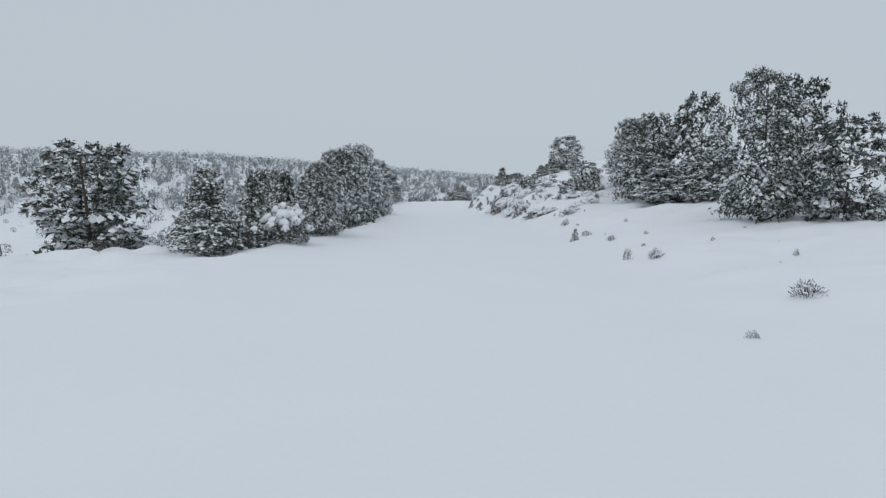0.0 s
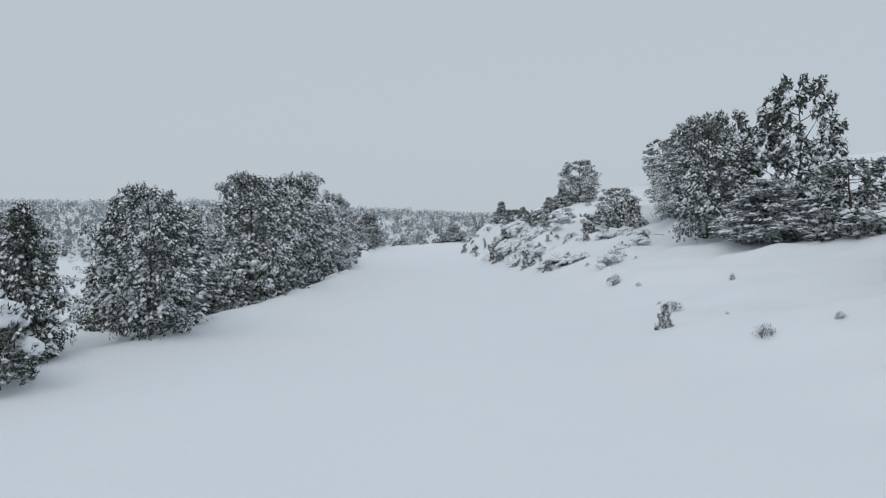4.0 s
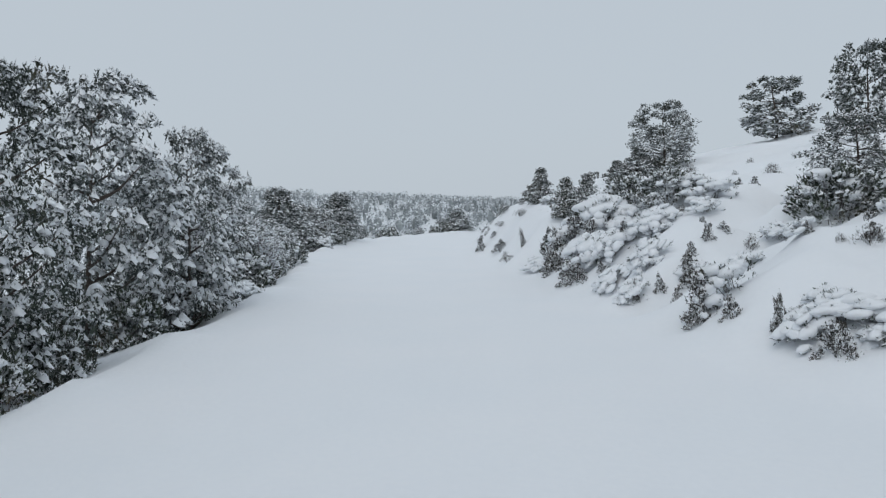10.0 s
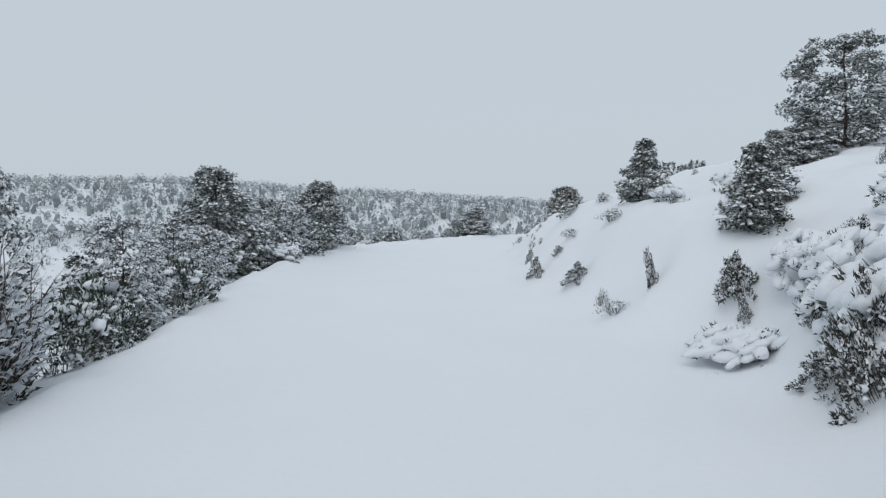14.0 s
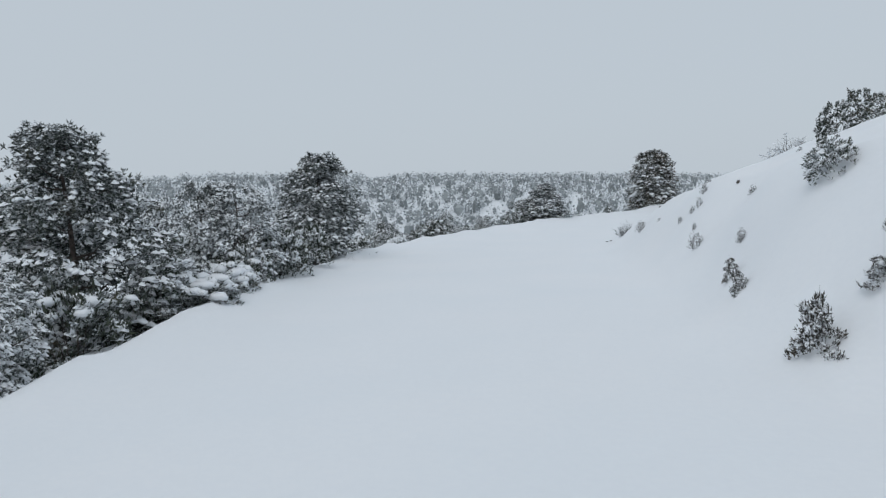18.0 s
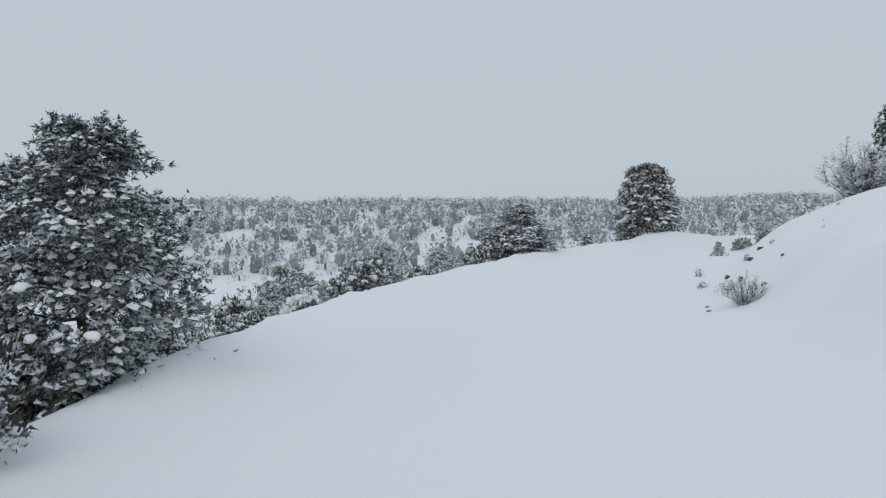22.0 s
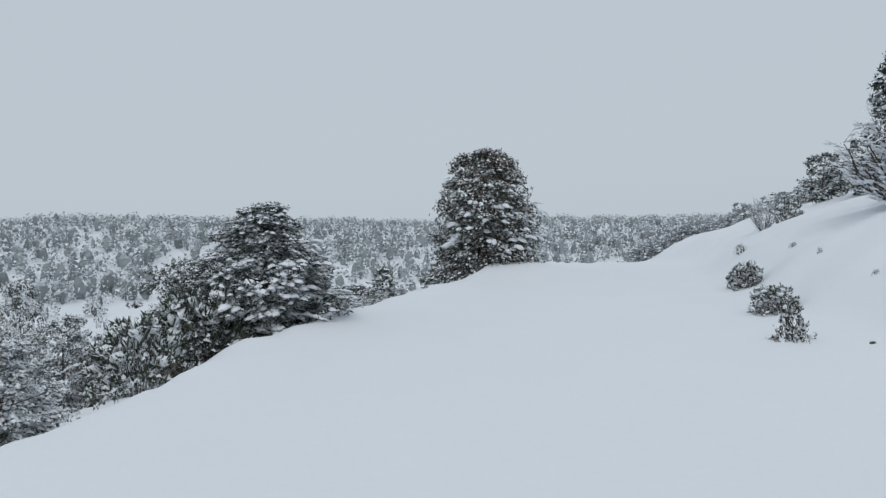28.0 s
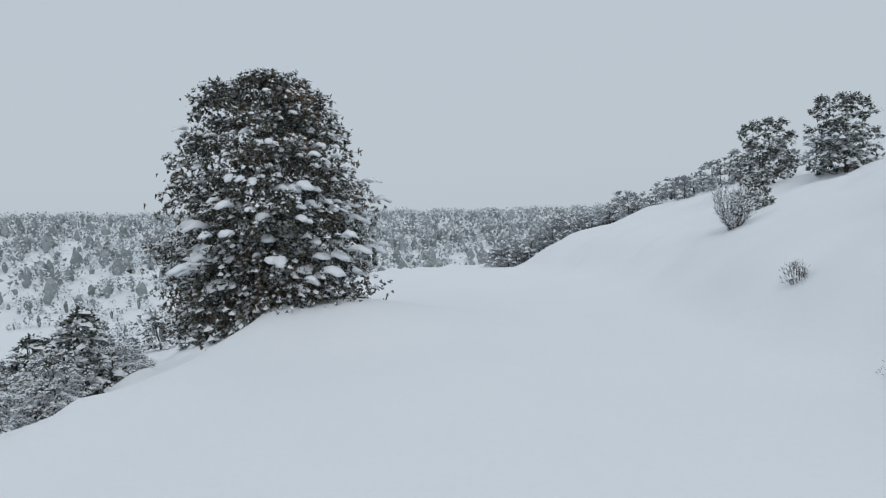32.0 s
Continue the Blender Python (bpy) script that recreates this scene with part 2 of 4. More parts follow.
gx, gy = spaced(-26, 36, 0.42, 1600), spaced(-36, 142, 0.45, 1600)
mx, my = np.meshgrid(gx, gy)
mz = height(mx.ravel(), my.ravel())
nx, ny = len(gx), len(gy)
quad = np.arange(nx * ny).reshape(ny, nx)
faces = np.stack([quad[:-1, :-1], quad[:-1, 1:], quad[1:, 1:], quad[1:, :-1]], -1).reshape(-1, 4)
ground = new("ground", mesh_from("ground", np.stack([mx.ravel(), my.ravel(), mz], 1), faces, [SNOW]))
tagged(ground, "fresh unbroken snow over a track, its bank and the valley", "snowy ground", kind="structure")


# ---- growing things ----
def part(name, me, parent, label=""):
    ob = new(name, me)
    ob.parent = parent
    if label:
        tagged(ob, label)
    return ob


def unit(v):
    return v / np.maximum(np.linalg.norm(v, axis=-1, keepdims=True), 1e-6)


def sprigs(rng, at, way, length, width):
    """Small tapering sprigs of foliage, three corners each."""
    way = unit(way)
    sidew = unit(np.cross(way, rng.normal(size=way.shape)))
    l, w = length[:, None], width[:, None]
    v = np.stack([at + sidew * w, at + way * l, at - sidew * w + way * l * 0.15], 1)
    return v.reshape(-1, 3), np.arange(3 * len(at)).reshape(-1, 3)


def tube(points, radii, sides=6):
    """A tapered limb along points."""
    points, radii = np.asarray(points, float), np.asarray(radii, float)
    way = unit(np.gradient(points, axis=0))
    a = unit(np.cross(way, np.array([0.31, 0.85, 0.2])))
    b = np.cross(way, a)
    th = np.linspace(0, 2 * math.pi, sides, endpoint=False)
    v = points[:, None] + radii[:, None, None] * (a[:, None] * np.cos(th)[:, None] + b[:, None] * np.sin(th)[:, None])
    q = np.arange(len(points) * sides).reshape(-1, sides)
    n = np.roll(q, -1, 1)
    return v.reshape(-1, 3), np.stack([q[:-1], n[:-1], n[1:], q[1:]], -1).reshape(-1, 4)


def joined(pieces):
    vs, fs, base = [], [], 0
    for v, f in pieces:
        vs.append(v)
        fs.append(f + base)
        base += len(v)
    return np.concatenate(vs), np.concatenate(fs)


def limbs(rng, height_m, targets, radius, lean):
    """A trunk and limbs that reach towards the boughs."""
    k = np.linspace(0, 1, 8)
    spine = np.stack([lean[0] * k ** 1.5 + 0.05 * np.sin(5 * k), lean[1] * k ** 1.5 + 0.05 * np.cos(4 * k), k * height_m * 0.9 - 0.15], 1)
    stem, pieces = tube(spine, radius * (1 - 0.85 * k) + 0.008, 7), []
    for c in targets:
        h = np.clip((c[2] - 0.25 * np.hypot(c[0], c[1])) / (0.9 * height_m), 0.04, 0.92)
        root = np.array([np.interp(h, k, spine[:, i]) for i in range(3)])
        m = np.linspace(0, 1, 5)[:, None]
        mid = root + (c - root) * m + np.array([0, 0, -0.12]) * np.sin(math.pi * m) + rng.normal(size=(5, 3)) * 0.02
        r = radius * 0.42 * (1 - h * 0.6)
        pieces.append(tube(mid, r * (1 - 0.8 * m[:, 0]) + 0.006, 5))
    return stem, pieces


def outline(kind, k):
    """Radius of the crown over its height, both of one."""
    if kind == "dome":
        return 0.40 * np.sqrt(np.clip(1 - (np.abs(k - 0.46) / 0.575) ** 4.2, 0.02, 1))
    if kind == "column":
        return 0.41 * np.sqrt(np.clip(1 - (np.abs(k - 0.38) / 0.64) ** 2.5, 0.02, 1))
    if kind == "broad":
        return 0.50 * np.clip(1.05 - k, 0.03, 1) ** 0.62 * np.clip(0.3 + 2.3 * k, 0, 1)
    if kind == "cone":
        return 0.42 * np.clip(1.04 - k, 0.03, 1) ** 0.75 * np.clip(0.45 + 3 * k, 0, 1)
    if kind == "spread":
        return 0.50 * np.sqrt(np.clip(1 - (np.abs(k - 0.45) / 0.6) ** 2.2, 0.02, 1))
    return 0.62 * np.sqrt(np.clip(1 - (k / 1.05) ** 2, 0.02, 1))


def cushions(rng, at, out, size, droop=0.55, rings=3, sides=7, long=(1.1, 1.8)):
    """Pads of snow that lie along a bough and sag over its end."""
    n = len(at)
    th = np.linspace(0, 2 * math.pi, sides, endpoint=False)
    k = np.linspace(0, 1, rings + 1)
    wide = np.interp(k, [0, 0.33, 0.67, 1], [0.03, 0.66, 1.0, 0.72])
    lift = np.interp(k, [0, 0.33, 0.67, 1], [0.42, 0.35, 0.03, -0.16])
    wave = np.sin(th * 2 + rng.uniform(0, 6.28, (n, 1, 1))) * 0.16 + np.sin(th * 3 + rng.uniform(0, 6.28, (n, 1, 1))) * 0.12
    rr = size[:, None, None] * (1 + wave) * rng.uniform(0.86, 1.14, (n, rings + 1, sides))
    lx = rr * wide[None, :, None] * np.cos(th) * rng.uniform(*long, (n, 1, 1))
    ly = rr * wide[None, :, None] * np.sin(th) * rng.uniform(0.75, 1.0, (n, 1, 1))
    lz = size[:, None, None] * lift[None, :, None] * rng.uniform(0.9, 1.1, (n, rings + 1, sides))
    far = np.abs(lx) / size[:, None, None]
    lz = lz - droop * size[:, None, None] * np.where(lx > 0, 1.0, 0.4) * np.minimum(far * far, 0.7 + 0.3 * far)
    o = unit(out * np.array([1, 1, 0]) + 1e-6)
    p = np.stack([-o[:, 1], o[:, 0], 0 * o[:, 0]], 1)
    v = at[:, None, None] + lx[..., None] * o[:, None, None] + ly[..., None] * p[:, None, None] + lz[..., None] * np.array([0, 0, 1.0])
    q = np.arange((rings + 1) * sides).reshape(rings + 1, sides)
    m = np.roll(q, -1, 1)
    f = np.stack([q[1:], m[1:], m[:-1], q[:-1]], -1).reshape(-1, 4)
    f = (f[None] + (np.arange(n) * (rings + 1) * sides)[:, None, None]).reshape(-1, 4)
    return v.reshape(-1, 3), f


def roofs(rng, at, way, length, width):
    """Little ridges of snow that lie on the sprigs."""
    way = unit(way * np.array([1, 1, 0.45]))
    sidew = unit(np.cross(way, np.array([0, 0, 1.0])) + rng.normal(size=way.shape) * 0.15)
    up = np.cross(sidew, way)
    l, w = length[:, None], width[:, None]
    v = np.stack([at, at + way * l * 0.5 + sidew * w - up * w * 0.5, at + way * l - up * w * 0.4, at + way * l * 0.5 - sidew * w - up * w * 0.5], 1)
    return v.reshape(-1, 3), np.arange(4 * len(at)).reshape(-1, 4)


def lifted(v, f, count, chosen):
    """Takes single pads out of a mesh of count alike ones: the rest, and the list of those taken."""
    nv, nf = len(v) // count, len(f) // count
    vs, fs = v.reshape(count, nv, 3), f.reshape(count, nf, 4) - (np.arange(count) * nv)[:, None, None]
    keep = np.setdiff1d(np.arange(count), chosen)
    rest = vs[keep].reshape(-1, 3), (fs[keep] + (np.arange(len(keep)) * nv)[:, None, None]).reshape(-1, 4)
    return rest, [(vs[n], fs[n]) for n in chosen]


def dollops(rng, at, out, size):
    """Small blobs of snow sitting on tufts, six-sided and sagging outwards."""
    n = len(at)
    th = np.linspace(0, 2 * math.pi, 6, endpoint=False)
    o = unit(out * np.array([1, 1, 0]) + 1e-6)
    p = np.stack([-o[:, 1], o[:, 0], 0 * o[:, 0]], 1)
    r = size[:, None] * rng.uniform(0.65, 1.25, (n, 6))
    lx, ly = r * np.cos(th) * 1.25, r * np.sin(th) * 0.85
    lz = -size[:, None] * rng.uniform(0.1, 0.5, (n, 6)) - 0.35 * np.maximum(lx, 0)
    rim = at[:, None] + lx[..., None] * o[:, None] + ly[..., None] * p[:, None] + lz[..., None] * np.array([0, 0, 1.0])
    top = at[:, None] + np.array([0, 0, 0.34]) * size[:, None, None]
    v = np.concatenate([rim, top], 1)
    f = np.array([[6, 0, 1, 2], [6, 2, 3, 4], [6, 4, 5, 0]])
    f = (f[None] + (np.arange(n) * 7)[:, None, None]).reshape(-1, 4)
    return v.reshape(-1, 3), f


def pillows(rng, at, size, flat=0.6, rings=5, sides=9):
    """Rounded lumps of snow, a little flattened and uneven."""
    n = len(at)
    th = np.linspace(0, 2 * math.pi, sides, endpoint=False)
    el = np.linspace(0.49 * math.pi, -0.42 * math.pi, rings + 1)
    turn = rng.uniform(0, 6.28, (n, 1, 1))
    swell = 1 + 0.13 * np.sin(2 * th + turn) + 0.10 * np.sin(3 * th + 2 * turn + 2 * el[None, :, None]) + rng.normal(size=(n, rings + 1, sides)) * 0.08
    r = size[:, None, None] * swell
    wide = rng.uniform(0.9, 1.75, (n, 1, 1))
    lx, ly = r * np.cos(el)[None, :, None] * np.cos(th) * wide, r * np.cos(el)[None, :, None] * np.sin(th) / wide ** 0.5
    c, d = np.cos(turn), np.sin(turn)
    lz = r * np.sin(el)[None, :, None] * np.where(el > 0, flat, 0.6)[None, :, None]
    v = np.stack([lx * c - ly * d, lx * d + ly * c, lz], -1) + at[:, None, None]
    q = np.arange((rings + 1) * sides).reshape(rings + 1, sides)
    m = np.roll(q, -1, 1)
    f = np.stack([q[1:], m[1:], m[:-1], q[:-1]], -1).reshape(-1, 4)
    f = (f[None] + (np.arange(n) * (rings + 1) * sides)[:, None, None]).reshape(-1, 4)
    return v.reshape(-1, 3), f


def conifer(name, kind, tall, seed, leaf, label, snowy=1.0, boughs=60, per=80, blade=0.2, low=0.05, fine=11, thin=1.0, load=1.0, dust=1.0, reach_out=0.5, clot=1.0):
    """One conifer: trunk with limbs, crown of sprigs in boughs, and the snow that lies on them. Returns it with its height and width."""
    rng = np.random.RandomState(seed)
    k = low + (1 - low) * ((rng.permutation(boughs) + rng.uniform(size=boughs)) / boughs) ** 1.2
    k[:3] = [0.98, 0.95, 0.91]
    th = rng.uniform(0, 2 * math.pi, boughs)
    ragged = 1 + (0.05 if kind in ("column", "broad") else 0.13) * np.sin(2 * th + rng.uniform(0, 6)) * np.sin(6 * k + rng.uniform(0, 6)) + rng.normal(size=boughs) * 0.09
    rad = outline(kind, k) * tall * ragged * np.sqrt(rng.uniform(0.08, 1, boughs))
    c = np.stack([rad * np.cos(th), rad * np.sin(th), k * tall * 0.96], 1)
    lean = rng.normal(size=2) * 0.03 * tall
    c[:, :2] += lean * (k ** 1.5)[:, None]
    br = tall * (0.07 + 0.05 * rng.uniform(size=boughs)) * (1.12 - 0.66 * k)
    # each bough carries tufts, each tuft a burst of short sprigs that point outwards and up, with snow on top
    tufts = np.repeat(np.arange(boughs), max(4, per // 9))
    off = unit(rng.normal(size=(len(tufts), 3))) * (rng.uniform(size=len(tufts)) ** 0.4)[:, None]
    spot = c[tufts] + off * br[tufts, None] * np.array([1.33, 1.33, 0.74])
    out = np.stack([np.cos(th[tufts]), np.sin(th[tufts]), np.full(len(tufts), 0.7)], 1) * 0.6 + off * 0.6
    idx = np.repeat(np.arange(len(tufts)), fine)
    burst = unit(rng.normal(size=(len(idx), 3)) * 0.62 + unit(out)[idx] * 0.75)
    at = spot[idx] + burst * blade * rng.uniform(-0.2, 0.5, len(idx))[:, None]
    way = burst + rng.normal(size=(len(idx), 3)) * 0.25
    ln = blade * rng.uniform(0.5, 1.1, len(idx))
    # close inner growth round the limbs
    deep = np.repeat(np.arange(boughs), 22 if boughs > 60 else 9)
    heart = c[deep] + rng.normal(size=(len(deep), 3)) * br[deep, None] * np.array([0.55, 0.55, 0.33])
    size_in = br[deep] * (0.26 if boughs > 60 else 0.6)
    inner = sprigs(rng, heart, rng.normal(size=(len(deep), 3)), size_in * rng.uniform(0.6, 1.4, len(deep)), size_in * rng.uniform(0.2, 0.4, len(deep)))
    crown = joined([sprigs(rng, at, way, ln, ln * thin * rng.uniform(0.28, 0.42, len(idx))), inner])
    pick = rng.permutation(boughs)[: int(boughs * 0.6 * snowy)]
    pick = pick[k[pick] > 0.13]
    spread = np.stack([np.cos(th[pick]), np.sin(th[pick]), 0 * pick], 1)
    pads = c[pick] + spread * (reach_out * br[pick])[:, None] + np.array([0, 0, 0.42]) * br[pick, None]
    pieces = []
    single = []
    for n in range(2):
        shift = rng.normal(size=pads.shape) * br[pick, None] * np.array([0.42, 0.42, 0.12])
        size = load * br[pick] * rng.uniform(0.12, 0.28, len(pick)) * (1.25 - 0.5 * k[pick])
        rest, taken = lifted(*cushions(rng, pads + shift, spread, size, 0.42, 3, 9 if boughs > 200 else 7 if boughs > 60 else 5, (1.2, 2.0)), len(pick), np.argsort(-size)[: 14 if boughs > 100 else 2])
        pieces.append(rest)
        single += taken
    heavy = rng.uniform(0.35, 1.45, boughs)
    laden = rng.uniform(size=len(tufts)) < dust * snowy * (0.98 - 0.3 * k[tufts]) * heavy[tufts] * np.clip(0.66 + 1.0 * off[:, 2], 0, 1.25)
    pieces.append(dollops(rng, spot[laden] + unit(out)[laden] * blade * 0.3 + np.array([0, 0, 0.3 * blade]), out[laden], clot * blade * rng.uniform(0.35, 0.95, laden.sum()) * (1.3 - 0.5 * k[tufts][laden])))
    up_side = np.flatnonzero(off[idx, 2] > -0.15)
    dab = rng.permutation(up_side)[: int(len(tufts) * (1.3 if boughs > 60 else 0.2) * snowy * dust)]
    wl = ln[dab] * rng.uniform(0.7, 1.1, len(dab))
    pieces.append(roofs(rng, at[dab] + np.array([0, 0, 0.02]), way[dab], wl, wl * rng.uniform(0.2, 0.42, len(dab))))
    root = new(name)
    tagged(root, label, "tree")
    reach = c[rng.permutation(boughs)[: boughs // 3]]
    stem, boughwork = limbs(rng, tall, reach[: 8 if boughs < 60 else 30], 0.014 * tall + 0.02, lean)
    part("trunk", mesh_from("trunk", *stem, [BARK]), root, "dark bark trunk")
    if boughs > 60:
        for v, f in boughwork[:6]:
            part("limb", mesh_from("limb", v, f, [BARK]), root)
        tagged(part("branchwork", mesh_from("branchwork", *joined(boughwork[6:]), [BARK]), root), kind="stuff")
    tagged(part("crown", mesh_from("crown", *crown, [leaf], smooth=False), root), kind="stuff")
    tagged(part("snow_load", mesh_from("snow_load", *joined(pieces), [SNOW]), root, "white snow lying on the boughs"), kind="stuff")
    for v, f in single:
        part("snow_pad", mesh_from("snow_pad", v, f, [SNOW]), root)
    wide = float(np.percentile(np.hypot(at[:, 0], at[:, 1]), 97)) * 2 + blade
    return root, float(at[:, 2].max() + blade * 0.5), wide


def shrub(name, tall, wide, seed, leaf, label, snowy=1.0, twigs=900, blade=0.13, upright=0.3):
    """A low mound of twigs that starts at the ground, with snow on top."""
    rng = np.random.RandomState(seed)
    stalks = []
    for n in range(12):
        a, r = rng.uniform(0, 6.283), rng.uniform(0.1, 0.85) * wide / 2
        tip = np.array([r * math.cos(a), r * math.sin(a), tall * math.sqrt(max(0.1, 1 - (2 * r / wide) ** 2)) * rng.uniform(0.9, 1.12)])
        m = np.linspace(0, 1, 5)[:, None]
        stalks.append(tube(tip * np.array([0.5, 0.5, 0]) * (1 - m) + tip * m + rng.normal(size=(5, 3)) * 0.02 * tall - np.array([0, 0, 0.05]) * (1 - m), 0.004 + 0.011 * tall * (1 - m[:, 0]), 4))
    way = unit(rng.normal(size=(twigs, 3)) * np.array([1, 1, 0.9]))
    way[:, 2] = np.abs(way[:, 2])
    lobes = 1 + (0.5 if snowy < 1 else 0.22) * np.sin(3 * np.arctan2(way[:, 1], way[:, 0]) + rng.uniform(0, 6)) * (1 - way[:, 2]) + 0.12 * np.sin(7 * way[:, 0] + 5 * way[:, 1])
    at = way * np.array([wide / 2, wide / 2, tall]) * (lobes * rng.uniform(0.35, 1.0, twigs) ** 0.5)[:, None]
    at[:, 2] += 0.01
    if upright < 0.5:
        at, way = np.repeat(at[::9], 9, 0)[:twigs], np.repeat(way[::9], 9, 0)[:twigs]
        way = unit(way * 0.6 + rng.normal(size=way.shape) * 0.6)
        at = at + way * blade * rng.uniform(-0.1, 0.5, (twigs, 1))
        at[:, 2] = np.maximum(at[:, 2], 0.0)
    grow = way + rng.normal(size=way.shape) * 0.45 + np.array([0, 0, upright])
    ln = blade * rng.uniform(0.5, 1.3, twigs)
    root = new(name)
    tagged(root, label, "shrub")
    tagged(part("branchwork", mesh_from("branchwork", *joined(stalks), [BARK]), root), kind="stuff")
    tagged(part("crown", mesh_from("crown", *sprigs(rng, at, grow, ln, ln * (0.13 if leaf is SAGE else 0.2)), [leaf], smooth=False), root), kind="stuff")
    n = max(3, int(20 * snowy))
    d = unit(rng.normal(size=(n, 3)))
    d[:, 2] = np.abs(d[:, 2]) * 0.8 + 0.35
    d = unit(d)
    pads = d * np.array([wide / 2, wide / 2, tall]) * rng.uniform(0.72, 0.98, (n, 1))
    dab = rng.permutation(twigs)[: int(twigs * 0.13 * min(snowy, 1.3))]
    size = wide * rng.uniform(0.05, 0.15, n) * min(1, 0.5 + snowy / 2)
    rest, single = lifted(*cushions(rng, pads, d, size, 0.4, 3, 7), n, np.argsort(-size)[: 7 if snowy > 0.7 else 1])
    snow = [rest]
    if upright < 0.5:
        some = rng.permutation(twigs)[: int(twigs * 0.07 * snowy)]
        snow.append(dollops(rng, at[some] + np.array([0, 0, 0.3 * blade]), way[some], blade * rng.uniform(0.3, 0.75, len(some))))
    snow.append(roofs(rng, at[dab] + np.array([0, 0, 0.02]), grow[dab], ln[dab], ln[dab] * 0.33))
    tagged(part("snow_load", mesh_from("snow_load", *joined(snow), [SNOW]), root, "white snow heaped on the twigs"), kind="stuff")
    for v, f in single:
        part("snow_pad", mesh_from("snow_pad", v, f, [SNOW]), root)
    return root, tall * 1.05, wide * 1.1


def laden_shrub(name, tall, wide, seed, leaf, label, lumps=10, twigs=1800, blade=0.11, big=1.0, flat=0.6, under=0.4, wild=0.0):
    """A low shrub under rounded lumps of snow; its foliage shows in the gaps and along the lower rims."""
    rng = np.random.RandomState(seed)
    n = np.arange(lumps)
    a = n * 2.4 + rng.uniform(0, 0.9, lumps)
    d = np.sqrt((n + 0.4) / lumps) * 0.44 * wide * rng.uniform(0.85, 1.1, lumps)
    d *= 1 + wild * np.sin(2 * a + rng.uniform(0, 6))
    top = tall * np.sqrt(np.clip(1 - (1.9 * d / wide) ** 2, 0.08, 1)) * rng.uniform(0.8, 1.1, lumps)
    size = big * wide * 0.085 * (1 + 0.9 * rng.uniform(size=lumps) ** 1.6)
    mid = np.stack([d * np.cos(a), d * np.sin(a), top - 0.6 * size], 1)
    # sprigs below and between the lumps
    who = rng.randint(0, lumps, twigs)
    th, el = rng.uniform(0, 6.283, twigs), rng.uniform(-1.2, 0.25, twigs)
    out = np.stack([np.cos(th) * np.cos(el), np.sin(th) * np.cos(el), np.sin(el)], 1)
    at = mid[who] + out * size[who, None] * np.array([1.08, 1.08, 0.8]) * rng.uniform(0.8, 1.25, (twigs, 1))
    low = rng.uniform(size=twigs) < under
    r = wide / 2 * np.sqrt(rng.uniform(0.1, 1.05, twigs)) * (1 + wild * np.sin(3 * th + rng.uniform(0, 6)))
    fill = np.stack([r * np.cos(th), r * np.sin(th), tall * 0.8 * np.sqrt(np.clip(1.1 - (2 * r / wide) ** 2, 0.03, 1)) * rng.uniform(0.15, 1, twigs)], 1)
    at = np.where(low[:, None], fill, at)
    at = at[::7].repeat(7, 0)[:twigs] + rng.normal(size=(twigs, 3)) * blade * 0.35
    at[:, 2] = np.maximum(at[:, 2], 0.0)
    way = unit(at * np.array([1, 1, 0.4]) + 1e-6) * 0.8 + rng.normal(size=(twigs, 3)) * 0.5 + np.array([0, 0, 0.45])
    ln = blade * rng.uniform(0.5, 1.3, twigs)
    stalks = []
    for m in range(9):
        tip = mid[m % lumps] * rng.uniform(0.8, 1.25) + np.array([0, 0, size[m % lumps] * rng.uniform(0.2, 0.9)])
        q = np.linspace(0, 1, 5)[:, None]
        stalks.append(tube(tip * np.array([0.4, 0.4, 0]) * (1 - q) + tip * q + rng.normal(size=(5, 3)) * 0.02 - np.array([0, 0, 0.1]) * (1 - q), 0.003 + 0.009 * (1 - q[:, 0]), 4))
    root = new(name)
    tagged(root, label, "shrub")
    tagged(part("branchwork", mesh_from("branchwork", *joined(stalks), [BARK]), root), kind="stuff")
    tagged(part("crown", mesh_from("crown", *sprigs(rng, at, way, ln, ln * 0.2), [leaf], smooth=False), root), kind="stuff")
    rest, pads = lifted(*pillows(rng, mid, size, flat), lumps, np.argsort(-size)[:8])
    for v, f in pads:
        part("snow_pad", mesh_from("snow_pad", v, f, [SNOW]), root)
    some = rng.permutation(twigs)[: twigs // 9]
    bits = [rest, dollops(rng, at[some] + np.array([0, 0, 0.25 * blade]), way[some], blade * rng.uniform(0.25, 0.6, len(some))), roofs(rng, at[some] + np.array([0, 0, 0.02]), way[some], ln[some], ln[some] * 0.33)]
    tagged(part("snow_load", mesh_from("snow_load", *joined(bits), [SNOW]), root, "crumbs of white snow on the sprigs"), kind="stuff")
    return root, float(np.percentile(at[:, 2], 98)) + 0.6 * blade, 2 * float(np.percentile(np.hypot(at[:, 0], at[:, 1]), 95)) + blade


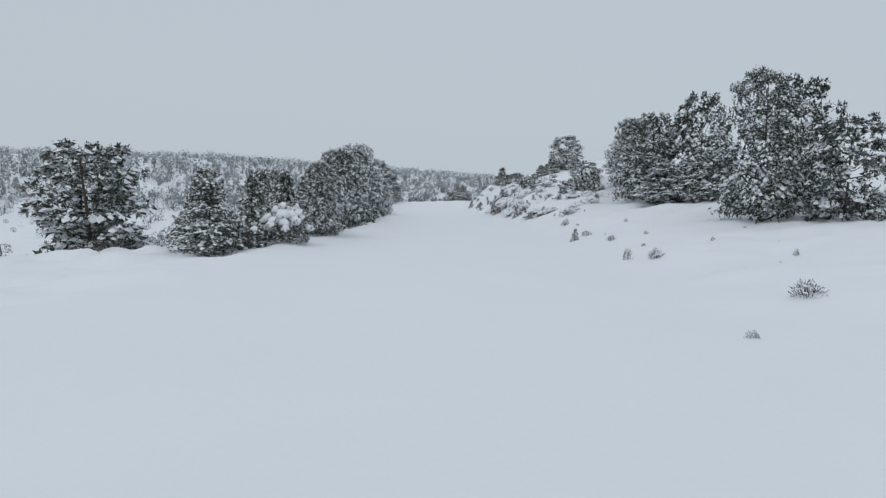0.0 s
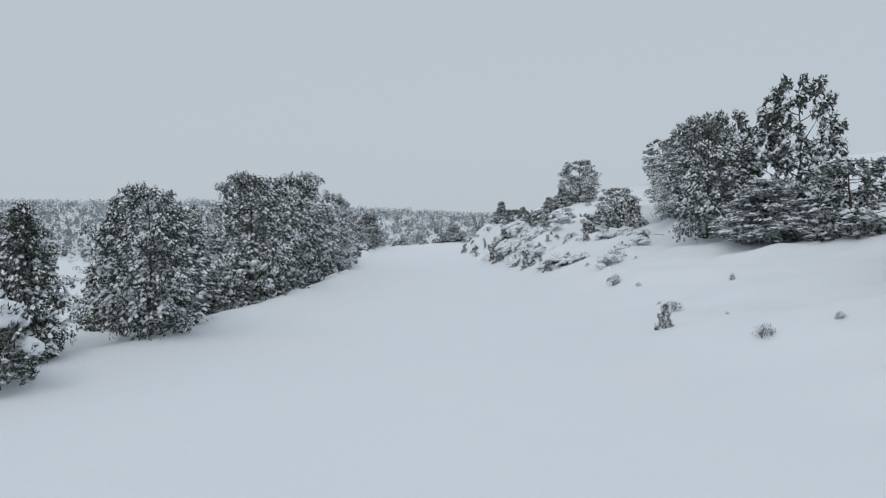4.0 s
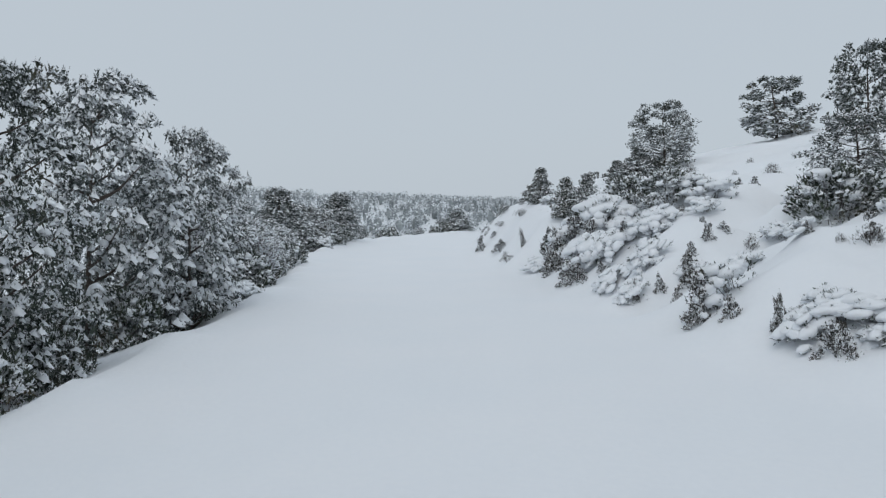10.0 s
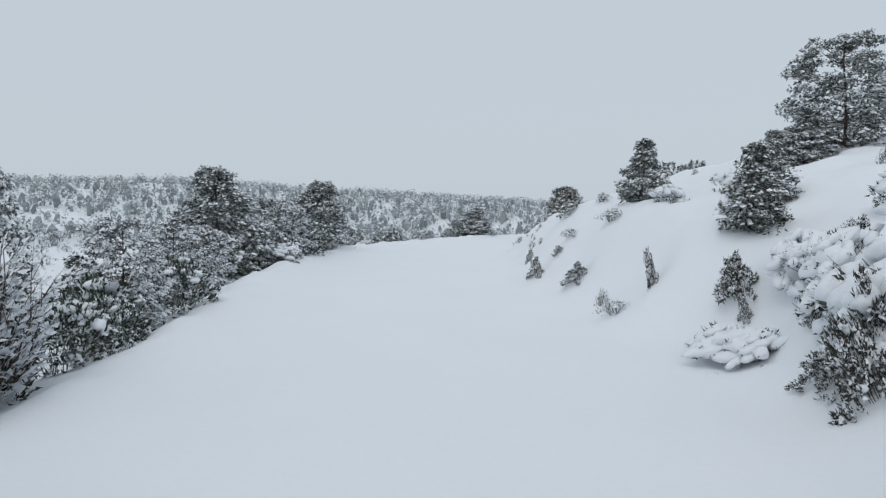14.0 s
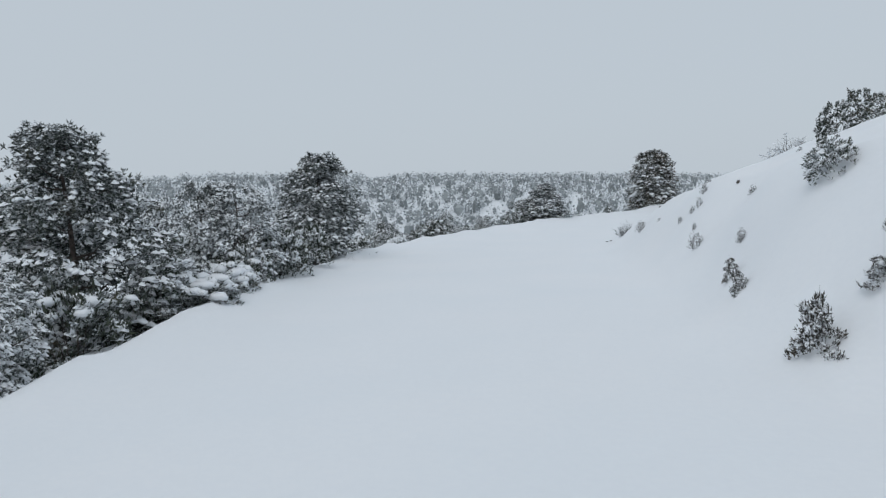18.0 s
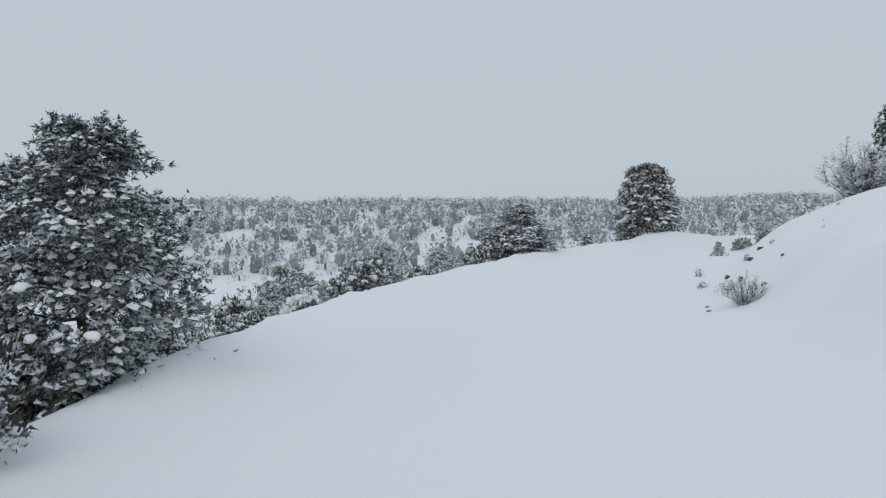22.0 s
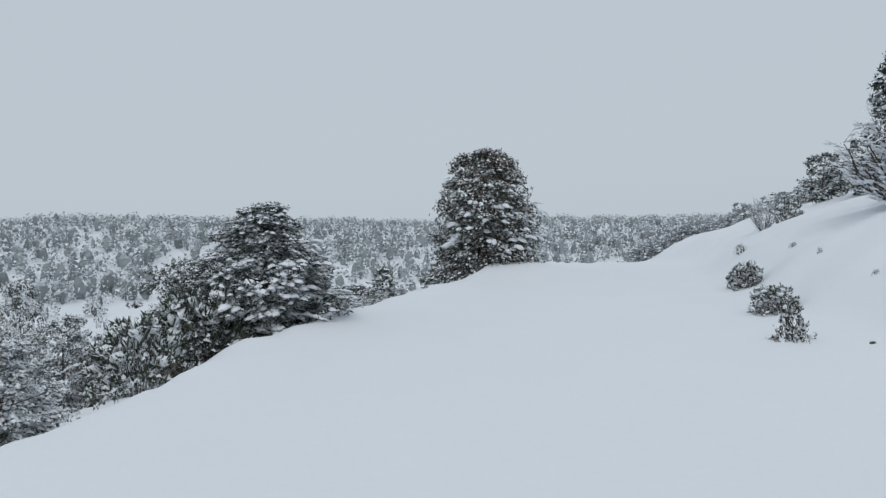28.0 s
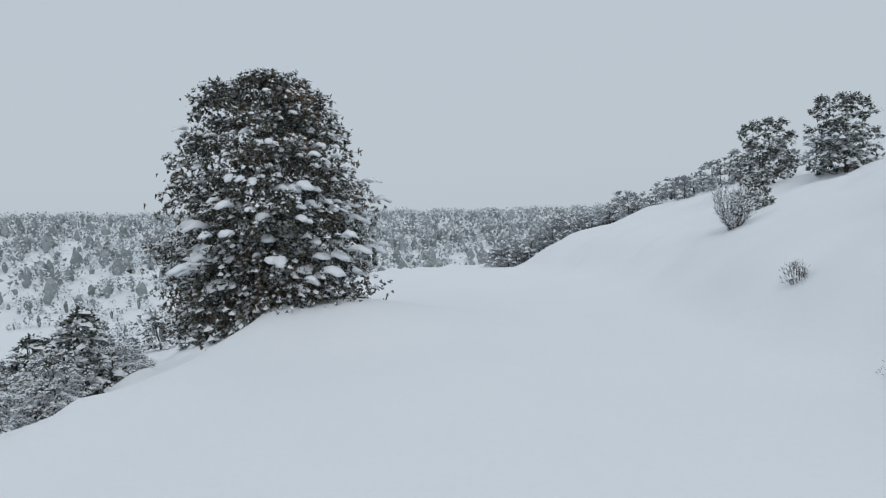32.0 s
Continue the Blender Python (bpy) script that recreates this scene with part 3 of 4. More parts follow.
def bare(name, tall, wide, seed, label, boughs=34, rime=1.0):
    """A leafless shrub: forked branches with snow along them."""
    rng = np.random.RandomState(seed)
    lines, pieces = [], []
    for n in range(boughs):
        a, r = rng.uniform(0, 6.283), math.sqrt(rng.uniform(0.02, 1)) * wide / 2
        tip = np.array([r * math.cos(a), r * math.sin(a), tall * (1 - 0.4 * (2 * r / wide) ** 2) * rng.uniform(0.6, 1.05)])
        m = np.linspace(0, 1, 6)[:, None]
        line = np.array([tip[0] * 0.12, tip[1] * 0.12, -0.1]) * (1 - m) + tip * m + np.array([tip[0], tip[1], 0]) * 0.25 * np.sin(math.pi * m) + rng.normal(size=(6, 3)) * 0.045 * tall * m
        lines.append(line)
        pieces.append(tube(line, 0.004 + 0.008 * tall * (1 - 0.75 * m[:, 0]), 5))
        for q in range(11):
            o = line[1 + q % 5]
            far = o + unit(tip + rng.normal(size=3) * np.array([1.2, 1.2, 0.8])) * tall * rng.uniform(0.12, 0.3)
            lines.append(np.linspace(o, far, 4))
            pieces.append(tube(lines[-1], [0.012, 0.009, 0.006, 0.003], 3))
    root = new(name)
    tagged(root, label, "shrub")
    tagged(part("branchwork", mesh_from("branchwork", *joined(pieces), [BARK]), root), kind="stuff")
    at = np.concatenate([0.5 * (l[1:] + l[:-1]) - 0.5 * (l[1:] - l[:-1]) for l in lines])
    run = np.concatenate([l[1:] - l[:-1] for l in lines])
    flat = np.abs(unit(run)[:, 2]) < 0.93
    at, run = at[flat], run[flat]
    size = np.linalg.norm(run, axis=1)
    snow = roofs(rng, at + np.array([0, 0, 0.02]), run, size * 1.05, np.full(len(at), 0.022 * tall) * rng.uniform(0.6, 1.9, len(at)) * rime)
    tagged(part("snow_load", mesh_from("snow_load", *snow, [SNOW]), root, "white snow along the branches"), kind="stuff")
    return root, tall, wide * 1.1


def placed(models, spots, sink=0.06, group="", tops=False, lay=0.0):
    """Copies of models, taken in turn, at (x, y, height, width) in metres; tops: heights over the track instead of over the snow there; lay: how far it leans with the slope."""
    rng = random.Random(len(spots) * 7 + int(spots[0][0] * 10))
    for n, (x, y, tall, wide) in enumerate(spots):
        model, own_tall, own_wide = models[n % len(models)]
        w, h = wide / own_wide, (tall - ground_z(x, y) if tops else tall) / own_tall
        sx, sy = (0.0, 0.0) if not lay else ((ground_z(x + 0.5, y) - ground_z(x - 0.5, y)) * lay, (ground_z(x, y + 0.5) - ground_z(x, y - 0.5)) * lay)
        lean = Vector((0, 0, 1)).rotation_difference(Vector((-sx, -sy, 1))).to_matrix().to_4x4()
        m = Matrix.Translation((x, y, ground_z(x, y) - sink)) @ lean @ Matrix.Rotation(rng.uniform(0, 6.28), 4, "Z") @ Matrix.Diagonal((w, w, h, 1))
        tagged(copy_thing(model, m), group=group)


def scattered(models, count, seed, y0, y1, side, near, far, tall, shape, group="", lay=0.0):
    """Spots along the track from y0 to y1, at a distance from its edge (side -1: the low side, +1: the bank)."""
    rng = random.Random(seed)
    spots = []
    for n in range(count):
        y = y0 + (y1 - y0) * (n + rng.random()) / count
        x0 = float(np.interp(y, CY, CX))
        slope = (float(np.interp(y + 1, CY, CX)) - float(np.interp(y - 1, CY, CX))) / 2
        edge = float(np.interp(y, KEY, W_LEFT if side < 0 else W_RIGHT)) + near + (far - near) * rng.random() ** 1.3
        ln = math.hypot(1, slope)
        h = rng.uniform(*tall)
        spots.append((x0 + side * edge / ln, y - side * edge * slope / ln, h, h * rng.uniform(*shape)))
    placed(models, spots, group=group, lay=lay)


def rock(seed):
    """A weathered stone with a cap of snow."""
    rng = np.random.RandomState(seed)
    v, f = cushions(rng, np.zeros((1, 3)), np.array([[1.0, 0.2, 0]]), np.array([0.5]), 0.0)
    v = v * np.array([0.9, 1.0, 1.9]) + rng.normal(size=v.shape) * 0.035
    v[:, 2] += 0.25
    cap, cf = cushions(rng, np.array([[-0.05, 0.05, 0.72]]), np.array([[1.0, 0.3, 0]]), np.array([0.34]), 0.3)
    root = new("rock")
    tagged(root, "dark weathered stone with snow on top, half buried in the bank", "rock")
    part("stone", mesh_from("stone", v, f, [STONE], smooth=False), root)
    part("snow_cap", mesh_from("snow_cap", cap, cf, [SNOW]), root, "cap of white snow")
    return root, 0.85, 1.1


JUN = "snow-laden juniper with dense dark green foliage beside the track"
PIN = "snow-dusted pinyon pine with dark green boughs near the track"
HEAP = "low evergreen shrub heaped with cushions of snow"
domes = [conifer("juniper_tree", "dome", 5.5, 11 + i, JUNIPER, JUN, 1.15, 190, 170, 0.12, fine=13, thin=0.6) for i in range(3)]
hero = [conifer("pinyon_pine", "broad", 5.0, 203, PINYON, "broad pinyon pine with snowy boughs at the edge of the track", 1.1, 230, 190, 0.105, 0.05, 15, 0.55, 0.95)]
laden_pines = [conifer("pinyon_pine", "broad", 4.0, 211, PINYON, "squat pinyon pine weighed down by thick pads of snow", 1.4, 190, 180, 0.11, 0.1, 13, 0.55, 1.5)]
old = [conifer("juniper_tree", "column", 5.5, 19, OLD, "old dense juniper, brownish green, with thick pads of snow", 1.25, 380, 230, 0.085, 0.01, 16, 0.75, 1.5, 0.75, 0.65)]
cones = [conifer("juniper_tree", "cone", 4.0, 31 + i, JUNIPER, JUN, 1.0, 130, 120, 0.13, fine=14, thin=0.6) for i in range(3)]
pines = [conifer("pinyon_pine", "spread", 5.5, 51 + i, PINYON, PIN, 1.15, 185, 132, 0.14, fine=11, thin=0.64) for i in range(3)]
whitened = [conifer("pinyon_pine", "spread", 5.5, 151 + i, PALE, "pinyon pine whitened with snow on all its boughs", 1.4, 185, 160, 0.118, fine=12, thin=0.7, load=1.15, dust=1.2, clot=1.4) for i in range(3)]
young = [conifer("young_juniper", "cone", 2.6, 41 + i, JUNIPER, "small snow-covered juniper on the slope", 1.15, 42, 36, 0.18, fine=8) for i in range(3)]
# saplings take the lightened foliage, so haze is in their colour
saplings = [conifer("young_juniper", "dome", 2.6, 47 + i, VALLEY_HAZE, "small snow-dusted juniper on an open slope, its foliage paled for haze", 1.1, 34, 36, 0.22, 0.02, fine=8) for i in range(3)]
# snow lies on these, but the pale foliage itself is painted haze
ridge_trees = [conifer("young_juniper", "dome", 2.6, 57 + i, FAR_HAZE, "small snowy juniper on a distant slope, its foliage paled for haze", 1.2, 24, 36, 0.22, fine=9) for i in range(3)]
far_pines = [conifer("pinyon_pine", "spread", 5.5, 61 + i, PINYON, "snow-dusted pinyon pine standing on the hill", 1.1, 130, 72, 0.25, fine=9, thin=0.85) for i in range(3)]
far_domes = [conifer("juniper_tree", "dome", 4.5, 65 + i, JUNIPER, "rounded snowy juniper standing on open ground", 1.1, 90, 72, 0.22, fine=9, thin=0.9) for i in range(2)]
bushes = [laden_shrub("snowy_shrub", 1.3, 1.9, 71 + i, JUNIPER, HEAP, 18, 2800, 0.13, 0.68, 0.42) for i in range(4)]
mounds = [laden_shrub("snow_buried_shrub", 1.0, 1.9, 171 + i, PINYON, "dark shrub almost buried under lumps of snow", 26, 700, 0.12, 1.15, 0.55, 0.12, 0.25) for i in range(4)]
draped = [laden_shrub("snowy_shrub", 1.4, 2.0, 181, JUNIPER, "rounded shrub draped all over with drooping snow", 40, 5200, 0.11, 0.85, 0.8, 0.6)]
thickets = [laden_shrub("dark_shrub", 1.1, 1.3, 271 + i, SAGE, "dark twiggy shrub with patches of snow on the bank", 12, 2400, 0.11, 0.75, 0.55, 0.55, 0.55) for i in range(3)]
sages = [shrub("sagebrush", 0.7, 0.9, 81 + i, SAGE, "small dark sagebrush poking out of the snow", 0.6, 520, 0.09, 0.9) for i in range(3)]
bares = [bare("bare_shrub", 2.6, 2.8, 91 + i, "leafless shrub with snow along its branches") for i in range(2)]
frosted = [bare("bare_tree", 3.4, 4.0, 95 + i, "leafless small tree whitened with snow on every twig", 64, 1.25) for i in range(2)]
rocks = [rock(101 + i) for i in range(3)]

# beside the track's low edge
placed(far_domes, [(-22, 10, 4.8, 7.6), (-25, 17, 4.5, 5)], tops=True)
placed(old, [(12.7, 127.5, 6.15, 5.3)], tops=True)
placed(pines, [(-6.7, 3.0, 3.8, 2.6), (-8.8, 0.9, 3.3, 2.4), (-13, 5, 3.3, 2.6), (-7.7, 14.9, 5.0, 4.0), (-8.7, 20.5, 5.2, 4.2), (-8.5, 25.5, 5.5, 4.2), (-1.6, 113.0, 1.6, 2.8)], tops=True)
placed(laden_pines, [(0.5, 113.4, 3.0, 4.3)], tops=True)
placed(hero, [(-11.2, 80.2, 4.45, 4.9)], tops=True)
placed(hero, [(-12.7, 65.3, 4.45, 4.9)], tops=True)
placed(cones, [(-7.4, 5.5, 2.8, 2.4), (-8.4, 9.2, 3.2, 2.6), (-9.3, -5.4, 2.7, 2.5), (-10.6, -2.4, 2.8, 2.4), (-9.5, 12.5, 3.4, 2.8), (-14, 105, -0.7, 2.4)], tops=True)
placed(whitened, [(-9.2, 30.8, 6.3, 4.8), (-7.5, 33.0, 4.9, 3.3), (-8.9, 39.5, 3.7, 3.0), (-9.4, 43, 3.3, 2.6), (-9.5, 49, 2.2, 2.4), (-10.8, 55, 2.0, 2.6), (-11.5, 60, 1.8, 2.4), (-12.0, 70.5, 3.1, 2.5), (-10.9, 70.6, 3.0, 2.7), (-10.8, 74.2, 1.5, 2.5), (-14.2, 72.5, 2.6, 3.0), (-12.6, 76.5, 1.6, 2.6), (6.0, 130.5, -1.2, 2.4), (7.8, 131.8, -1.0, 2.2), (5.0, 127.6, -1.1, 2.2), (9.4, 134.2, -1.3, 2.6), (3.6, 132.4, -1.7, 2.6), (-4.8, 108.6, 0.4, 2.2), (-3.6, 116.5, -0.6, 2.4)], tops=True)
placed(frosted, [(-12.3, 73.4, 2.2, 3.4), (-8.3, 41.5, 2.2, 2.4)], tops=True)
placed(draped, [(-7.1, -2.9, 1.5, 2.1), (-10.3, 66.2, 0.9, 2.2), (-10.3, 68.2, 0.9, 1.7), (-7.2, 36.6, 0.65, 1.5)], 0.1)
placed(bushes, [(-8.4, -4.4, 1.3, 1.8), (-10.6, 70, 1.5, 1.9), (-10.2, 72.5, 1.6, 2.0), (-10.0, 75, 1.5, 1.8), (-1.2, 112.2, 2.0, 2.4), (-2.6, 110.6, 1.8, 2.2)])
placed(pines, [(-11.0, 96.6, 0.64, 2.1), (-8.2, 102.5, -0.1, 1.8), (-7.6, 103.6, 0.06, 1.6)], tops=True)
placed(whitened, [(-9.1, 100.2, -0.3, 1.6), (-10.1, 97.9, -0.25, 1.7), (-5.2, 116.8, 0.0, 2.0), (-11.6, 95.3, 0.0, 1.7), (-9.7, 99.1, -0.6, 1.5), (-8.1, 123.6, -1.1, 2.4), (-10.9, 138.4, 0.2, 3.0)], tops=True)
placed(cones, [(-7.8, -0.2, 3.2, 1.7), (-9.4, 6.7, 3.3, 1.8), (-8.5, -2.8, 3.1, 1.7)], tops=True)
placed(draped, [(-9.2, 91.4, 0.95, 1.1), (-9.9, 92.6, 1.1, 1.3)], 0.1)
EDGE = "shrubs along the low edge"
scattered(bushes, 22, 1, 8, 58, -1, 0.8, 3.0, (0.9, 1.8), (1.1, 1.6), EDGE)
scattered(bushes, 16, 2, 58, 84, -1, 0.8, 4.0, (1.0, 1.8), (1.1, 1.5), EDGE)
scattered(bushes, 17, 3, 84, 112, -1, 1.4, 9.0, (0.9, 1.7), (1.0, 1.5), EDGE)
BELOW = "young trees below the edge"
scattered(young, 20, 4, 36, 80, -1, 3.0, 12.0, (1.8, 3.0), (0.7, 0.9), BELOW)
scattered(young, 40, 5, 82, 140, -1, 8.0, 36.0, (1.8, 3.4), (0.7, 1.1), BELOW)
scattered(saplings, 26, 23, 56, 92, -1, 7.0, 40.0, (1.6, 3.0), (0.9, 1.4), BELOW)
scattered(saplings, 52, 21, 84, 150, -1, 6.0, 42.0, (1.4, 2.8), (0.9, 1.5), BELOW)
scattered(young, 8, 22, 114, 146, -1, 5.0, 18.0, (1.6, 2.8), (0.9, 1.3), BELOW)
# on the bank and the hill
placed(pines, [(14.3, 2.4, 7.3, 4.8), (12.8, 20.5, 6.0, 4.2), (11.7, 34.6, 2.6, 3.2)])
placed(laden_pines, [(13.8, 16.6, 2.9, 3.9)], 0.2)
placed(far_pines, [(17.0, 0.1, 4.8, 4.6)], 0.2)
placed(far_domes, [(16.3, 14.5, 3.4, 4.2)], 0.2)
placed(whitened, [(14.2, 29, 4.4, 4.0), (13.4, 26.2, 3.6, 3.2)])
placed(far_pines, [(18.0, 7, 7.0, 5.0), (18, 22, 7.0, 5.0), (15, 24.5, 6.0, 4.2), (16, 33, 4.8, 4.0), (25.8, 114, 6.0, 4.0), (22, 52, 5.0, 4.0)])
placed(domes, [(13.6, 60.2, 4.5, 4.4)])
placed(far_domes, [(25.3, 70.0, 5.0, 6.0), (14, 85, 2.6, 1.5), (15.5, 86.5, 2.4, 1.5), (38, 126.4, 3.6, 3.2), (39, 131, 3.4, 3.2)])
placed(cones, [(5.2, 58, 2.4, 2.0), (5.3, 48.3, 2.1, 1.5), (11.5, 59, 2.3, 2.3), (10.2, 58.5, 1.6, 1.7), (6.8, 51, 1.8, 1.5)])
placed(frosted, [(20.9, 110.5, 5.4, 5.2)], tops=True)
placed(bares, [(3.2, 85.5, 0.75, 1.2), (28.2, 124.9, 2.0, 1.4)])
RIDGE = "trees on the far hillside"
line = np.array([(42.0, 158.2), (44.2, 156.4), (46.8, 154.3), (49.1, 152.1), (51.0, 150.1), (53.6, 147.4)])
rng_row = random.Random(77)
row = []
for n in range(46):
    at = n / 45 * 4.999
    p = line[int(at)] + (line[int(at) + 1] - line[int(at)]) * (at % 1)
    back = rng_row.uniform(-0.8, 3.5)
    row.append((float(p[0]) + 0.62 * back, float(p[1]) + 0.78 * back, rng_row.uniform(1.5, 2.5), rng_row.uniform(2.2, 3.6)))
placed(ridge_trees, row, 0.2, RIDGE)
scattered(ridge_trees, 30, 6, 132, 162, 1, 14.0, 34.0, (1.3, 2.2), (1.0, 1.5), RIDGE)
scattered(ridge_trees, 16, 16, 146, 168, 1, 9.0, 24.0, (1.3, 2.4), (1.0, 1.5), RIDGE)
BANKS = "shrubs on the bank"
scattered(mounds, 26, 17, 22, 35, 1, 1.2, 7.5, (0.3, 0.5), (2.2, 3.2), BANKS, 0.85)
scattered(mounds, 28, 18, 35, 46, 1, 0.9, 7.0, (0.4, 0.7), (2.0, 2.9), BANKS, 0.85)
scattered(thickets, 30, 27, 23, 46, 1, 1.0, 8.0, (0.25, 0.5), (0.7, 1.4), BANKS, 0.3)
scattered(mounds, 5, 19, 47, 56, 1, 4.0, 9.0, (0.5, 0.9), (1.8, 2.4), BANKS, 0.6)
placed(mounds, [(4.5, 37.6, 0.9, 2.0), (4.6, 41.6, 1.0, 2.2), (5.4, 39.8, 1.0, 2.3), (5.6, 28.4, 0.7, 1.5), (6.3, 25.2, 0.5, 1.5), (7.7, 18.8, 0.6, 1.4), (6.0, 36.0, 0.7, 1.6)], 0.12, BANKS, lay=0.6)
placed(thickets, [(5.05, 28.2, 1.0, 0.95), (5.2, 27.2, 0.5, 0.55), (5.5, 25.9, 0.8, 0.4), (5.7, 24.4, 0.6, 0.75), (6.8, 24.4, 0.7, 0.95), (7.4, 24, 0.4, 0.35), (7.5, 19.5, 0.35, 0.6), (7.9, 19.6, 0.5, 0.4), (3.85, 37.3, 0.8, 1.25), (3.9, 36.4, 0.65, 0.9), (4.7, 40.4, 0.9, 1.3), (3.8, 40.6, 1.2, 1.0), (5.9, 32, 0.6, 0.65), (7.4, 33.7, 0.3, 0.6)], 0.14, BANKS, lay=0.4)
placed(thickets, [(9.95, 104.8, 0.85, 0.9), (15.8, 112.4, 0.7, 1.1), (12.2, 107.6, 0.6, 1.1), (5.7, 39.5, 0.8, 0.8), (4.6, 32.1, 0.65, 0.28), (4.65, 34.8, 0.4, 0.3), (8.2, 42.4, 0.9, 0.7), (5.6, 48.5, 1.6, 1.2), (4.8, 38.7, 0.9, 0.95), (3.7, 41.6, 0.6, 1.0), (4.1, 41, 1.2, 1.2), (4.0, 39.1, 0.7, 1.0), (4.4, 46.9, 0.7, 0.7), (3.4, 49.2, 0.9, 0.45), (1.7, 62.5, 0.4, 0.5), (2.5, 59.2, 0.35, 0.6), (2.75, 55.9, 0.65, 1.3), (1.65, 59.1, 0.8, 0.8)], 0.14, BANKS, lay=0.2)
placed(bushes, [(6.6, 40.6, 1.2, 2.0), (7.2, 37.8, 1.2, 2.0), (7.9, 41.2, 1.2, 2.0), (11.6, 30.9, 1.9, 2.3), (10.2, 33.0, 1.6, 2.4), (3.4, 62.7, 0.6, 1.0), (16.1, 112.8, 0.85, 1.25), (12.5, 107.9, 0.7, 1.2), (31.6, 126.4, 1.2, 1.7)], 0.12, BANKS, lay=0.6)
TUFTS = "small plants on the bank"
placed(sages, [(8.0, -15.4, 0.45, 0.8), (5.4, -18.8, 0.2, 0.3), (6.3, -5.3, 0.5, 0.4), (7.0, -6.5, 0.4, 0.6), (7, 0.8, 0.3, 0.45), (7, 7, 0.35, 0.7), (6.9, 14, 0.5, 0.6), (8.3, 20.2, 0.5, 1.1), (8.3, 28.1, 0.5, 0.6), (4.6, 32.3, 0.5, 0.35)], group=TUFTS)
placed(sages, [(3.5, 45, 0.45, 0.4), (2.6, 51.4, 0.5, 0.4), (2.7, 50.2, 0.4, 0.95), (4, 57, 0.45, 1.0), (2.9, 59.3, 0.35, 0.8)], group=TUFTS)
placed(sages, [(2.4, 64.8, 0.35, 0.25), (2.4, 68.5, 0.45, 0.45), (2.5, 77.1, 0.45, 0.45), (3.8, 88, 0.45, 0.7), (5.4, 95, 0.4, 0.35), (4.1, 91, 0.3, 0.4), (6.2, 92.4, 0.3, 0.3), (16.9, 114.2, 0.35, 0.5), (20.3, 117.8, 0.5, 0.6), (17.9, 112.6, 0.2, 0.3)], group=TUFTS)
placed(thickets, [(5.9, 4, 0.7, 0.5), (10.7, 23.9, 0.6, 0.6), (5.8, 31.6, 0.7, 0.6), (9.5, 41.4, 0.9, 1.1), (4.4, 46.4, 0.9, 1.0), (7.1, 52.9, 0.7, 1.1), (1.9, 63.6, 0.45, 0.45)], 0.1, TUFTS, lay=0.2)
scattered(sages, 46, 7, 32, 64, 1, 3.5, 15.0, (0.25, 0.6), (0.8, 1.5), TUFTS)
scattered(sages, 30, 8, 66, 118, 1, 1.5, 12.0, (0.1, 0.28), (0.7, 1.3), TUFTS)
scattered(sages, 20, 9, -12, 30, 1, 2.0, 10.0, (0.08, 0.3), (0.7, 1.4), TUFTS)
STONES = "stones in the bank"
placed(sages, [(3.4, 71.5, 0.36, 0.28), (3.0, 70.5, 0.32, 0.22), (2.7, 71.6, 0.28, 0.18), (2.6, 69.5, 0.25, 0.14), (2.9, 70.9, 0.25, 0.2)], group=TUFTS)
placed(rocks, [(7.4, 94, 0.24, 0.25), (5.1, 91.4, 0.22, 0.24), (4.6, 89.1, 0.28, 0.22), (5.9, 91.4, 0.21, 0.18), (2.3, 85.6, 0.14, 0.16), (2.6, 86.5, 0.12, 0.13), (12.2, 104.4, 0.21, 0.18), (10.8, 103.7, 0.14, 0.14)], group=STONES)
scattered(rocks, 6, 10, 66, 100, 1, 1.8, 6.0, (0.08, 0.18), (0.8, 1.3), STONES)

for model, _, _ in (*domes, *hero, *laden_pines, *old, *cones, *pines, *whitened, *young, *saplings, *ridge_trees, *far_pines, *far_domes, *bushes, *mounds, *draped, *thickets, *sages, *bares, *frosted, *rocks):
    for o in (*model.children_recursive, model):
        bpy.data.objects.remove(o)


